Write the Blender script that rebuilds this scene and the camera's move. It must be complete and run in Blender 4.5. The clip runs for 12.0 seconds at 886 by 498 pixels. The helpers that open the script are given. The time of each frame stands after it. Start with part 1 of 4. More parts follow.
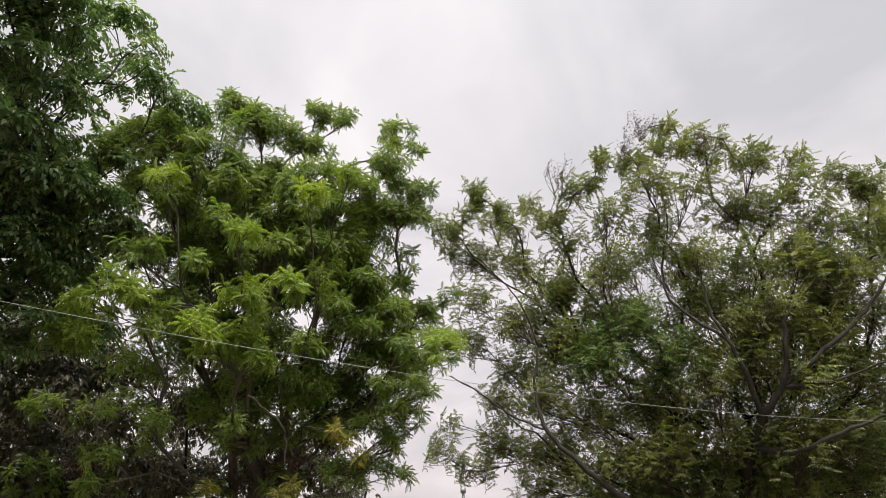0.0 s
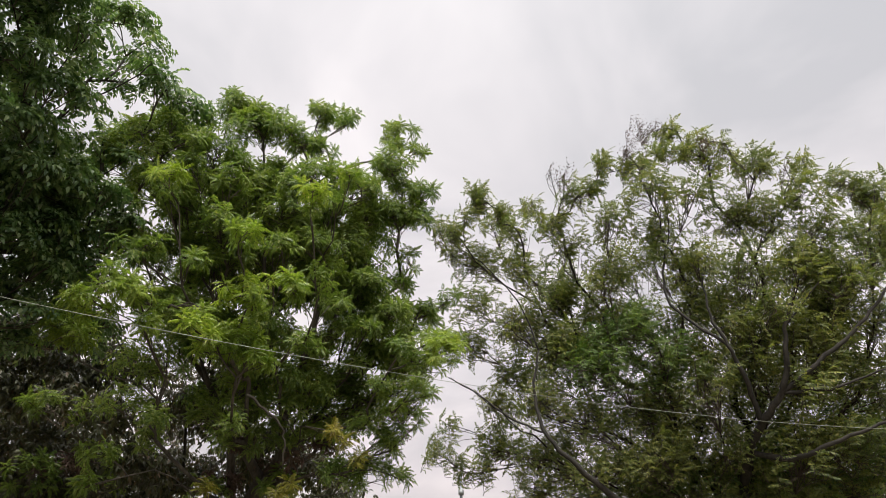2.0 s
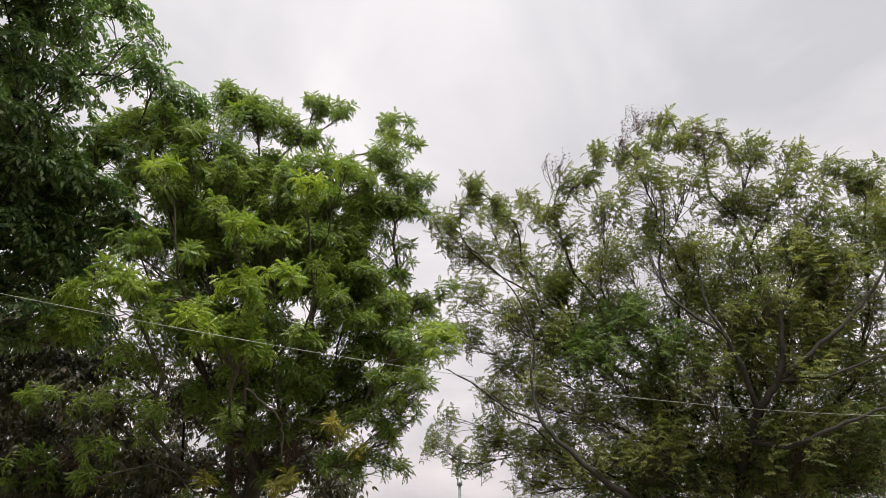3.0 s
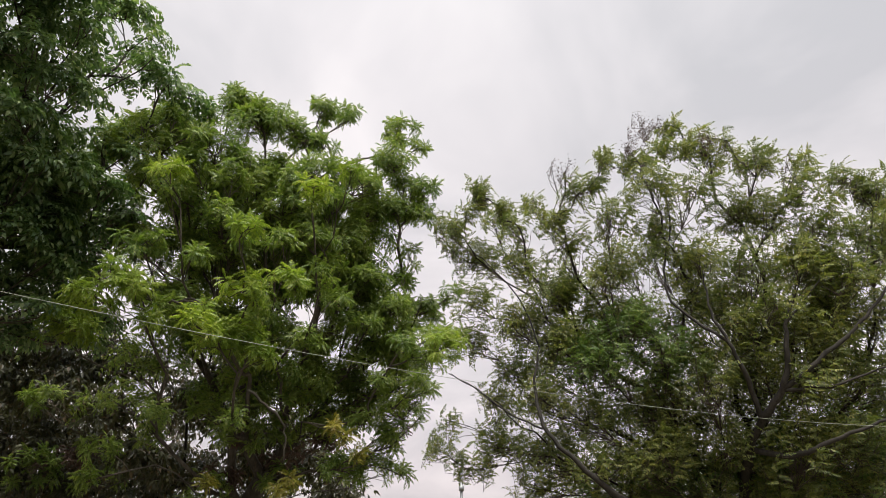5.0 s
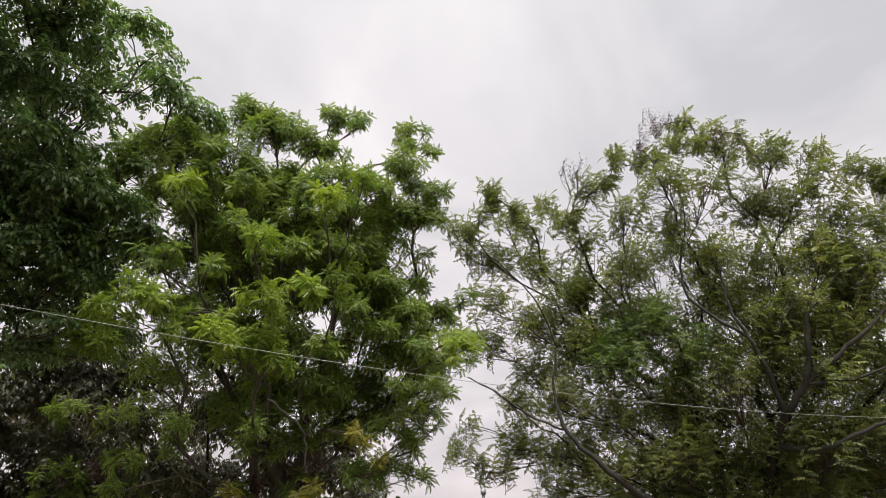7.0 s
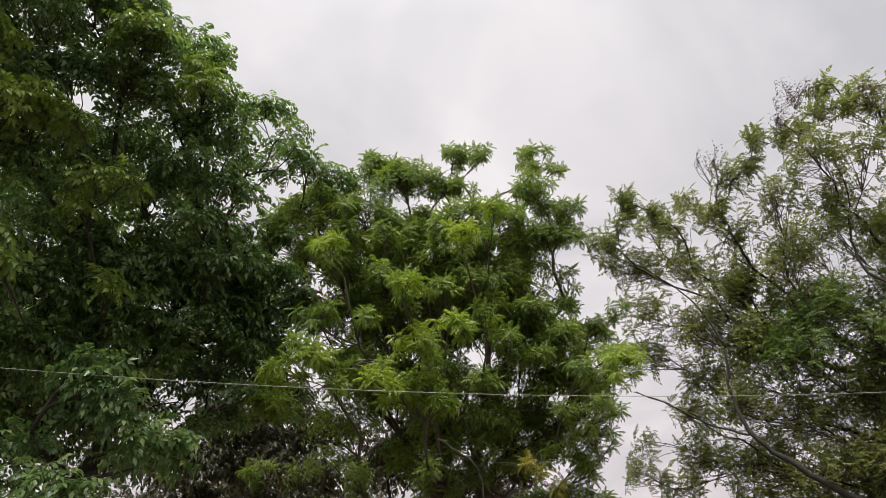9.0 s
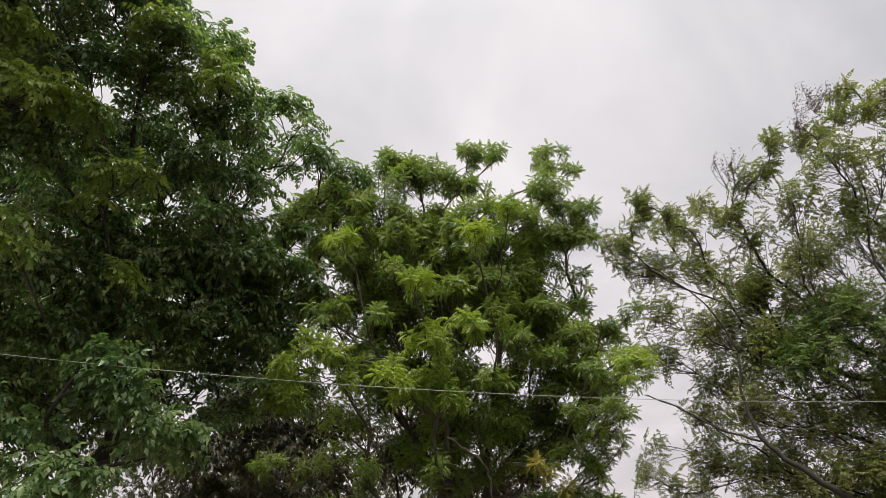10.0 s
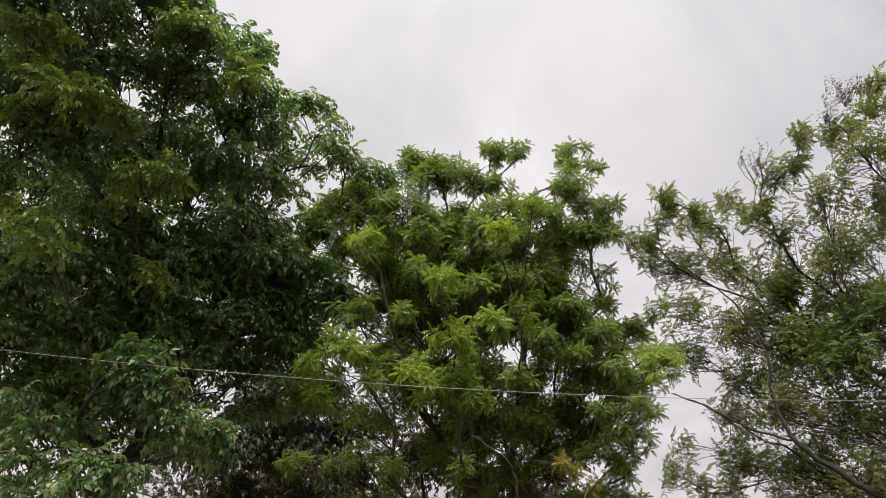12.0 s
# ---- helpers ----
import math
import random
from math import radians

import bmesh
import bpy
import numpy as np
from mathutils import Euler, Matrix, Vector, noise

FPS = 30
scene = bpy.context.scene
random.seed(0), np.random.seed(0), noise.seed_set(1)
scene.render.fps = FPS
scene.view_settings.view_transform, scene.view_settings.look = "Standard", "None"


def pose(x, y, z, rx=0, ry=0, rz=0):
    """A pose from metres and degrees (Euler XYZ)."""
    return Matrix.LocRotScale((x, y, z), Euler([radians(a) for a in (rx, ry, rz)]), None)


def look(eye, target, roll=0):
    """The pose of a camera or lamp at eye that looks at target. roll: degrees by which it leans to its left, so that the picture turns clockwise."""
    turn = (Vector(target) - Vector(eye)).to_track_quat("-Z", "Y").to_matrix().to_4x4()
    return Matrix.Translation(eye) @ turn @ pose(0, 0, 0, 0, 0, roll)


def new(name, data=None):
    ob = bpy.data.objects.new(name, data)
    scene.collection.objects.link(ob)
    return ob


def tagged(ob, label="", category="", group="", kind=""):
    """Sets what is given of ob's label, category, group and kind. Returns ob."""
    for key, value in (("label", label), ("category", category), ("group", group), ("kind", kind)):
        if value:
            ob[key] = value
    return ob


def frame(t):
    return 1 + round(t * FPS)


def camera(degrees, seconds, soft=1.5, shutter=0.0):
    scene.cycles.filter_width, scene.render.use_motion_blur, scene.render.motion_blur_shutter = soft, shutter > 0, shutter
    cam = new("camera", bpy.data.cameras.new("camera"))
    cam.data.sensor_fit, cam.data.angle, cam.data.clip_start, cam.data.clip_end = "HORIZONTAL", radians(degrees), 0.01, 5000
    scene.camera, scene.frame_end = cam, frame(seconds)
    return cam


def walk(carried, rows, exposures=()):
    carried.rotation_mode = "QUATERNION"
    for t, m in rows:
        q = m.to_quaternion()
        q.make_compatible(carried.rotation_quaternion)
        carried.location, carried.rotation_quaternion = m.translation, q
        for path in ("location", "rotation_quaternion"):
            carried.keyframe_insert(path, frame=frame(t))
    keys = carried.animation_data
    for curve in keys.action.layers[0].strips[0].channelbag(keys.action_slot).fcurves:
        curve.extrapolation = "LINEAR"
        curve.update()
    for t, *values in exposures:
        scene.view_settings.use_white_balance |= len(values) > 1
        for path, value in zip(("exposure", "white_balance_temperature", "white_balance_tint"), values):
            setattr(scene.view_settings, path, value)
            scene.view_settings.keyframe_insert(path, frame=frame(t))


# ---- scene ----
cam = camera(66.0, 12.0, soft=0.6)
EYE = (0.0, 0.0, 1.6)
PATH = [
    (0.0, pose(*EYE, 114.40, 0.45, 0.02)),
    (0.5, pose(*EYE, 114.22, 0.05, -0.58)),
    (1.0, pose(*EYE, 114.10, -0.22, -0.78)),
    (1.5, pose(*EYE, 114.17, -0.38, -0.64)),
    (2.0, pose(*EYE, 114.53, -0.25, -0.20)),
    (2.5, pose(*EYE, 114.34, -0.02, -0.16)),
    (3.0, pose(*EYE, 113.84, 0.33, -0.27)),
    (5.0, pose(*EYE, 114.22, -0.45, -0.19)),
    (5.5, pose(*EYE, 114.00, 0.00, 0.00)),
    (6.0, pose(*EYE, 114.16, 0.10, 0.20)),
    (6.5, pose(*EYE, 114.27, 0.30, 0.70)),
    (6.7, pose(*EYE, 114.37, 0.38, 0.93)),
    (8.3, pose(*EYE, 116.46, 4.50, 11.87)),
    (8.5, pose(*EYE, 117.02, 4.96, 14.32)),
    (9.0, pose(*EYE, 117.52, 4.40, 16.38)),
    (9.5, pose(*EYE, 117.56, 4.05, 16.90)),
    (10.0, pose(*EYE, 117.40, 2.85, 16.82)),
    (10.5, pose(*EYE, 117.24, 2.64, 17.05)),
    (11.0, pose(*EYE, 117.37, 2.56, 17.73)),
    (11.5, pose(*EYE, 117.50, 2.66, 18.58)),
    (12.0, pose(*EYE, 117.37, 2.30, 18.77)),
]
walk(cam, PATH, exposures=[(0.0, 0.05), (6.5, 0.04), (8.5, -0.06), (12.0, -0.07)])

# ---- overcast sky and soft sun ----
SUN_EL, SUN_AZ = radians(70), radians(180)
world = bpy.data.worlds.new("overcast_sky")
scene.world = world
world.use_nodes = True
wt = world.node_tree
wt.nodes.clear()


def node(tree, kind, **values):
    n = tree.nodes.new(kind)
    for k, v in values.items():
        if k in n.inputs:
            n.inputs[k].default_value = v
    return n


def ramp(tree, stops):
    n = tree.nodes.new("ShaderNodeValToRGB")
    e = n.color_ramp.elements
    while len(e) < len(stops):
        e.new(0.5)
    for el, (p, c) in zip(e, stops):
        el.position, el.color = p, (*c, 1)
    return n


def math_node(tree, op, a, b=None):
    n = tree.nodes.new("ShaderNodeMath")
    n.operation = op
    for i, v in enumerate((a, b)):
        if v is None:
            continue
        if isinstance(v, (int, float)):
            n.inputs[i].default_value = v
        else:
            tree.links.new(v, n.inputs[i])
    return n.outputs[0]


def mix_colour(tree, fac, a, b, mode="MIX"):
    n = tree.nodes.new("ShaderNodeMix")
    n.data_type, n.blend_type = "RGBA", mode
    for i, v in ((0, fac), (6, a), (7, b)):
        if isinstance(v, (int, float)):
            n.inputs[i].default_value = v
        elif isinstance(v, tuple):
            n.inputs[i].default_value = (*v, 1)
        else:
            tree.links.new(v, n.inputs[i])
    return n.outputs[2]


coord = wt.nodes.new("ShaderNodeTexCoord")
split = wt.nodes.new("ShaderNodeSeparateXYZ")
wt.links.new(coord.outputs["Generated"], split.inputs[0])
height = math_node(wt, "MAXIMUM", split.outputs[2], 0.0)
# a flat sheet of cloud: the direction is thrown on a plane overhead
flat = math_node(wt, "ADD", height, 0.35)
sheet = wt.nodes.new("ShaderNodeCombineXYZ")
wt.links.new(math_node(wt, "DIVIDE", split.outputs[0], flat), sheet.inputs[0])
wt.links.new(math_node(wt, "DIVIDE", split.outputs[1], flat), sheet.inputs[1])
cloud = node(wt, "ShaderNodeTexNoise", Scale=2.1, Detail=5.0, Roughness=0.5, Distortion=0.5)
wt.links.new(sheet.outputs[0], cloud.inputs["Vector"])
cloud_tone = ramp(wt, [(0.36, (0.60, 0.605, 0.63)), (0.5, (0.73, 0.72, 0.74)), (0.64, (0.87, 0.85, 0.86))])
wt.links.new(cloud.outputs[0], cloud_tone.inputs[0])
# warm haze near the horizon, brighter cloud overhead
haze = ramp(wt, [(0.0, (0.95, 0.86, 0.85)), (0.22, (1.0, 0.95, 0.95)), (0.72, (1.0, 0.995, 1.0)), (1.0, (1.9, 1.9, 1.92))])
wt.links.new(height, haze.inputs[0])
overcast = mix_colour(wt, 1.0, cloud_tone.outputs[0], haze.outputs[0], "MULTIPLY")
# the cloud is thinnest in one quarter of the sky
aim = wt.nodes.new("ShaderNodeVectorMath")
aim.operation = "DOT_PRODUCT"
aim.inputs[1].default_value = Vector((-0.32, 0.62, 0.72)).normalized()
wt.links.new(coord.outputs["Generated"], aim.inputs[0])
thin = math_node(wt, "POWER", math_node(wt, "MAXIMUM", aim.outputs["Value"], 0.0), 6.0)
glow = mix_colour(wt, thin, (1.0, 1.0, 1.0), (1.15, 1.13, 1.12))
overcast = mix_colour(wt, 1.0, overcast, glow, "MULTIPLY")
sky = wt.nodes.new("ShaderNodeTexSky")
sky.sky_type, sky.sun_disc = "NISHITA", False
sky.sun_elevation, sky.sun_rotation = SUN_EL, SUN_AZ
clear = mix_colour(wt, 1.0, sky.outputs[0], (0.1, 0.1, 0.1), "MULTIPLY")
whole = mix_colour(wt, 0.96, clear, overcast)
ground_tone = mix_colour(wt, math_node(wt, "GREATER_THAN", split.outputs[2], 0.0), (0.2, 0.19, 0.17), whole)
back = node(wt, "ShaderNodeBackground", Strength=1.06)
wt.links.new(ground_tone, back.inputs[0])
world_out = wt.nodes.new("ShaderNodeOutputWorld")
wt.links.new(back.outputs[0], world_out.inputs[0])

sun = new("sun", bpy.data.lights.new("sun", "SUN"))
sun.data.energy, sun.data.angle, sun.data.color = 5.3, radians(30), (1.0, 0.96, 0.88)
sun.matrix_world = look((0, 0, 0), (-math.sin(SUN_AZ) * math.cos(SUN_EL), -math.cos(SUN_AZ) * math.cos(SUN_EL), -math.sin(SUN_EL)))


# ---- materials ----
def material(name):
    m = bpy.data.materials.new(name)
    m.use_nodes = True
    m.node_tree.nodes.clear()
    return m, m.node_tree


def leaf_material(name, dark, mid, light, odd, odd_share, through_light, rough=0.42):
    """Leaf skin: tint changes from leaflet to leaflet and from bough to bough; some light passes through."""
    m, t = material(name)
    geo = t.nodes.new("ShaderNodeNewGeometry")
    r = ramp(t, [(0.0, dark), (0.5, mid), (1.0 - odd_share, light), (1.0, odd)])
    t.links.new(geo.outputs["Random Per Island"], r.inputs[0])
    big = node(t, "ShaderNodeTexNoise", Scale=1.3, Detail=2.0)
    t.links.new(geo.outputs["Position"], big.inputs["Vector"])
    patch = ramp(t, [(0.3, (0.62, 0.70, 0.62)), (0.7, (1.25, 1.18, 1.0))])
    t.links.new(big.outputs[0], patch.inputs[0])
    fine = node(t, "ShaderNodeTexNoise", Scale=90.0, Detail=2.0)
    t.links.new(geo.outputs["Position"], fine.inputs["Vector"])
    vein = ramp(t, [(0.3, (0.8, 0.82, 0.8)), (0.7, (1.12, 1.1, 1.1))])
    t.links.new(fine.outputs[0], vein.inputs[0])
    c = mix_colour(t, 1.0, r.outputs[0], patch.outputs[0], "MULTIPLY")
    c = mix_colour(t, 1.0, c, vein.outputs[0], "MULTIPLY")
    skin = node(t, "ShaderNodeBsdfPrincipled", Roughness=rough)
    t.links.new(c, skin.inputs["Base Color"])
    glow = t.nodes.new("ShaderNodeBsdfTranslucent")
    warm = mix_colour(t, 1.0, c, (1.22, 1.3, 0.66), "MULTIPLY")
    t.links.new(warm, glow.inputs[0])
    both = t.nodes.new("ShaderNodeMixShader")
    both.inputs[0].default_value = through_light
    t.links.new(skin.outputs[0], both.inputs[1])
    t.links.new(glow.outputs[0], both.inputs[2])
    o = t.nodes.new("ShaderNodeOutputMaterial")
    t.links.new(both.outputs[0], o.inputs[0])
    return m


def rough_material(name, dark, light, scale, stretch=(1, 1, 1), rough=0.9, bump=0.4, metal=0.0):
    m, t = material(name)
    pos = t.nodes.new("ShaderNodeTexCoord")
    mapping = t.nodes.new("ShaderNodeMapping")
    mapping.inputs["Scale"].default_value = stretch
    t.links.new(pos.outputs["Object"], mapping.inputs[0])
    a = node(t, "ShaderNodeTexNoise", Scale=scale, Detail=6.0, Roughness=0.65)
    b = node(t, "ShaderNodeTexNoise", Scale=scale * 0.12, Detail=3.0)
    t.links.new(mapping.outputs[0], a.inputs["Vector"])
    t.links.new(mapping.outputs[0], b.inputs["Vector"])
    r = ramp(t, [(0.3, dark), (0.7, light)])
    t.links.new(a.outputs[0], r.inputs[0])
    stain = ramp(t, [(0.35, (0.65, 0.66, 0.62)), (0.65, (1.1, 1.1, 1.1))])
    t.links.new(b.outputs[0], stain.inputs[0])
    c = mix_colour(t, 1.0, r.outputs[0], stain.outputs[0], "MULTIPLY")
    s = node(t, "ShaderNodeBsdfPrincipled", Roughness=rough, Metallic=metal)
    t.links.new(c, s.inputs["Base Color"])
    bp = node(t, "ShaderNodeBump", Strength=bump, Distance=0.02)
    t.links.new(a.outputs[0], bp.inputs["Height"])
    t.links.new(bp.outputs[0], s.inputs["Normal"])
    o = t.nodes.new("ShaderNodeOutputMaterial")
    t.links.new(s.outputs[0], o.inputs[0])
    return m


NEEM_LEAF = leaf_material("mature_narrow_leaf", (0.105, 0.165, 0.04), (0.19, 0.27, 0.062), (0.265, 0.34, 0.09), (0.33, 0.345, 0.12), 0.14, 0.47, 0.36)
NEEM_YOUNG = leaf_material("young_narrow_leaf", (0.165, 0.24, 0.034), (0.25, 0.345, 0.054), (0.33, 0.415, 0.08), (0.40, 0.41, 0.11), 0.12, 0.45, 0.38)
NEEM_YELLOW = leaf_material("yellowing_leaf", (0.22, 0.22, 0.04), (0.3, 0.27, 0.05), (0.36, 0.31, 0.07), (0.27, 0.19, 0.06), 0.15, 0.4)
DARK_LEAF = leaf_material("broad_dark_leaf", (0.07, 0.13, 0.058), (0.135, 0.215, 0.095), (0.22, 0.305, 0.15), (0.3, 0.36, 0.19), 0.12, 0.42, 0.3)
DARK_YOUNG = leaf_material("broad_young_leaf", (0.12, 0.18, 0.04), (0.18, 0.25, 0.06), (0.25, 0.32, 0.09), (0.28, 0.35, 0.11), 0.12, 0.4, 0.3)
FEATHER_LEAF = leaf_material("feathery_leaf", (0.1, 0.135, 0.045), (0.176, 0.207, 0.066), (0.248, 0.27, 0.085), (0.33, 0.3, 0.11), 0.15, 0.45)
FEATHER_GREEN = leaf_material("feathery_green_leaf", (0.07, 0.13, 0.038), (0.125, 0.20, 0.055), (0.18, 0.26, 0.07), (0.24, 0.27, 0.09), 0.12, 0.4)
HAZY_LEAF = leaf_material("brownish_far_leaf", (0.04, 0.04, 0.025), (0.065, 0.065, 0.038), (0.085, 0.095, 0.045), (0.13, 0.085, 0.06), 0.25, 0.3)
BARK_GREY = rough_material("grey_brown_bark", (0.05, 0.04, 0.033), (0.14, 0.12, 0.10), 22.0, (1, 1, 0.35))
BARK_DARK = rough_material("dark_bark", (0.02, 0.017, 0.015), (0.055, 0.046, 0.038), 25.0, (1, 1, 0.35))
TWIG = rough_material("twig_bark", (0.06, 0.045, 0.035), (0.13, 0.10, 0.075), 40.0)
POD = rough_material("dry_pod", (0.07, 0.04, 0.03), (0.19, 0.12, 0.09), 30.0)
SOIL = rough_material("dry_grass_soil", (0.06, 0.06, 0.03), (0.16, 0.13, 0.085), 3.0, bump=0.6)
CABLE = rough_material("weathered_cable", (0.28, 0.29, 0.24), (0.4, 0.41, 0.34), 14.0, rough=0.55, bump=0.1)
STEEL = rough_material("galvanised_steel", (0.24, 0.25, 0.26), (0.36, 0.37, 0.38), 9.0, rough=0.5, bump=0.1, metal=0.6)


# ---- mesh tools ----
def mesh_of(name, verts, tris, mat, smooth=False):
    me = bpy.data.meshes.new(name)
    v, fc = np.asarray(verts, np.float32), np.asarray(tris, np.int32)
    k = fc.shape[1]
    me.vertices.add(len(v))
    me.vertices.foreach_set("co", v.ravel())
    me.loops.add(fc.size)
    me.loops.foreach_set("vertex_index", fc.ravel())
    me.polygons.add(len(fc))
    me.polygons.foreach_set("loop_start", np.arange(0, fc.size, k, dtype=np.int32))
    if smooth:
        me.polygons.foreach_set("use_smooth", np.ones(len(fc), bool))
    me.materials.append(mat)
    me.update(calc_edges=True)
    me.validate()
    return me


def child(name, me, parent, label="", kind=""):
    ob = new(name, me)
    ob.parent = parent
    return tagged(ob, label=label, kind=kind)


def tube(points, radii, sides=6, capped=True):
    """A tapered round tube along points, closed at both ends."""
    pts = np.asarray(points, float)
    n = len(pts)
    tang = np.gradient(pts, axis=0)
    tang /= np.linalg.norm(tang, axis=1, keepdims=True) + 1e-9
    up = np.array([0.31, 0.17, 0.93]) if abs(tang[0][2]) < 0.8 else np.array([0.95, 0.2, 0.1])
    verts = []
    ang = np.linspace(0, 2 * np.pi, sides, endpoint=False)
    for p, t, r in zip(pts, tang, radii):
        a = np.cross(t, up)
        a /= np.linalg.norm(a) + 1e-9
        b = np.cross(t, a)
        verts.append(p + r * (np.cos(ang)[:, None] * a + np.sin(ang)[:, None] * b))
    verts = np.concatenate(verts + [pts[:1], pts[-1:]])
    tris = []
    for i in range(n - 1):
        for j in range(sides):
            a, b = i * sides + j, i * sides + (j + 1) % sides
            c, d = a + sides, b + sides
            tris += [(a, c, b), (b, c, d)]
    for j in range(sides if capped else 0):
        tris += [(n * sides, j, (j + 1) % sides), (n * sides + 1, (n - 1) * sides + (j + 1) % sides, (n - 1) * sides + j)]
    return verts, np.array(tris)


def joined(pieces):
    vs, fs, off = [], [], 0
    for v, fc in pieces:
        vs.append(v)
        fs.append(fc + off)
        off += len(v)
    return np.concatenate(vs), np.concatenate(fs)


# ---- leaves: the stalk runs along +y, the upper side faces +z ----
def leaflet(base, way, length, width, fold, droop, slim=False):
    """One blade folded along its midrib."""
    w = np.array(way, float)
    w /= np.linalg.norm(w)
    side = np.cross(w, (0, 0, 1))
    side /= np.linalg.norm(side) + 1e-9
    up = np.cross(side, w)
    b = np.array(base, float)

    def at(along, across, lift):
        return b + w * along * length + side * across * width - up * (droop * length * along * along) + up * lift
    if slim:
        v = [at(0, 0, 0), at(0.4, 0.5, fold * width), at(1, 0.1, 0), at(0.4, -0.5, fold * width)]
        return np.array(v), np.array([(0, 1, 2), (0, 2, 3)])
    v = [at(0, 0, 0), at(0.4, 0.5, fold * width), at(1, 0.08, 0), at(0.4, -0.5, fold * width), at(0.5, 0, 0)]
    return np.array(v), np.array([(0, 1, 4), (1, 2, 4), (2, 3, 4), (3, 0, 4)])


def stalk_at(s, length, bend):
    return np.array([0, s * length * (1 - 0.25 * bend * s * s), -bend * length * s * s])


def compound_leaf(length, pairs, blade, width, bend, angle, droop, slim, start=0.2, taper=0.35, seed=0):
    """A leaf of paired leaflets along a bent stalk, with one at its end."""
    rg = random.Random(seed)
    pieces = []
    line = [stalk_at(x, length, bend) for x in (0, 0.5, 1)]
    ribbon = [line[0] - (0.003, 0, 0), line[0] + (0.003, 0, 0), line[1] + (0.002, 0, 0), line[1] - (0.002, 0, 0), line[2]]
    pieces.append((np.array(ribbon), np.array([(0, 1, 2), (0, 2, 3), (3, 2, 4)])))
    for i in range(pairs):
        u = start + (0.96 - start) * i / max(1, pairs - 1)
        p = stalk_at(u, length, bend)
        t = stalk_at(min(1.0, u + 0.05), length, bend) - stalk_at(u - 0.05, length, bend)
        t /= np.linalg.norm(t)
        size = blade * (1 - taper * abs(u - 0.5) * 2) * rg.uniform(0.85, 1.12)
        for sgn in (-1, 1):
            a = angle + rg.uniform(-0.15, 0.15)
            way = t * math.cos(a) + np.array([sgn * math.sin(a), 0, 0]) + np.array([0, 0, rg.uniform(-0.35, 0.08)])
            pieces.append(leaflet(p, way, size, width * rg.uniform(0.85, 1.15), rg.uniform(0.05, 0.3), droop, slim))
    t = stalk_at(1, length, bend) - stalk_at(0.9, length, bend)
    pieces.append(leaflet(stalk_at(1, length, bend), t, blade * 0.95, width, 0.15, droop, slim))
    return joined(pieces)


NEEM_SHAPES = [compound_leaf(0.165, 6, 0.06, 0.02, b, 0.9, 0.35, True, seed=k) for k, b in enumerate((0.2, 0.4, 0.7))]
NEEM_INNER = [compound_leaf(0.25, 4, 0.09, 0.028, b, 0.8, 0.4, True, seed=k + 60) for k, b in enumerate((0.5, 0.9))]
BROAD_SHAPES = [compound_leaf(0.22, 4, 0.088, 0.042, b, 0.95, 0.3, False, start=0.25, taper=0.15, seed=k + 9) for k, b in enumerate((0.15, 0.35, 0.6))]
BROAD_INNER = [compound_leaf(0.27, 3, 0.13, 0.05, b, 0.85, 0.4, True, start=0.25, seed=k + 15) for k, b in enumerate((0.4, 0.8))]
FAR_SHAPES = [compound_leaf(0.26, 2, 0.13, 0.045, b, 0.9, 0.25, True, seed=k + 40) for k, b in enumerate((0.3, 0.7))]
FEATHER_SHAPES = [compound_leaf(0.17, 5, 0.06, 0.026, b, 0.85, 0.25, True, start=0.12, taper=0.5, seed=k + 20) for k, b in enumerate((0.1, 0.3, 0.6))]
FEATHER_INNER = [compound_leaf(0.22, 3, 0.08, 0.03, b, 0.8, 0.2, True, start=0.12, taper=0.5, seed=k + 25) for k, b in enumerate((0.1, 0.4))]
SEED_SHAPES = [compound_leaf(0.12, 1, 0.035, 0.02, b, 0.8, 0.2, True, seed=k + 70) for k, b in enumerate((0.2, 0.6))]


def spread(shape, turns, sizes, places):
    """All copies of one leaf shape as a single set of vertices and faces."""
    v, fc = shape
    n = len(places)
    vv = np.einsum("nij,kj->nki", turns, v) * sizes[:, None, None] + places[:, None, :]
    ff = fc[None] + (np.arange(n) * len(v))[:, None, None]
    return vv.reshape(-1, 3), ff.reshape(-1, 3)


def turns_for(ways, ups):
    """Turns whose y axis lies along ways and whose z axis is near ups."""
    y = ways / (np.linalg.norm(ways, axis=1, keepdims=True) + 1e-9)
    x = np.cross(y, ups)
    x /= np.linalg.norm(x, axis=1, keepdims=True) + 1e-9
    z = np.cross(x, y)
    return np.stack([x, y, z], axis=2)


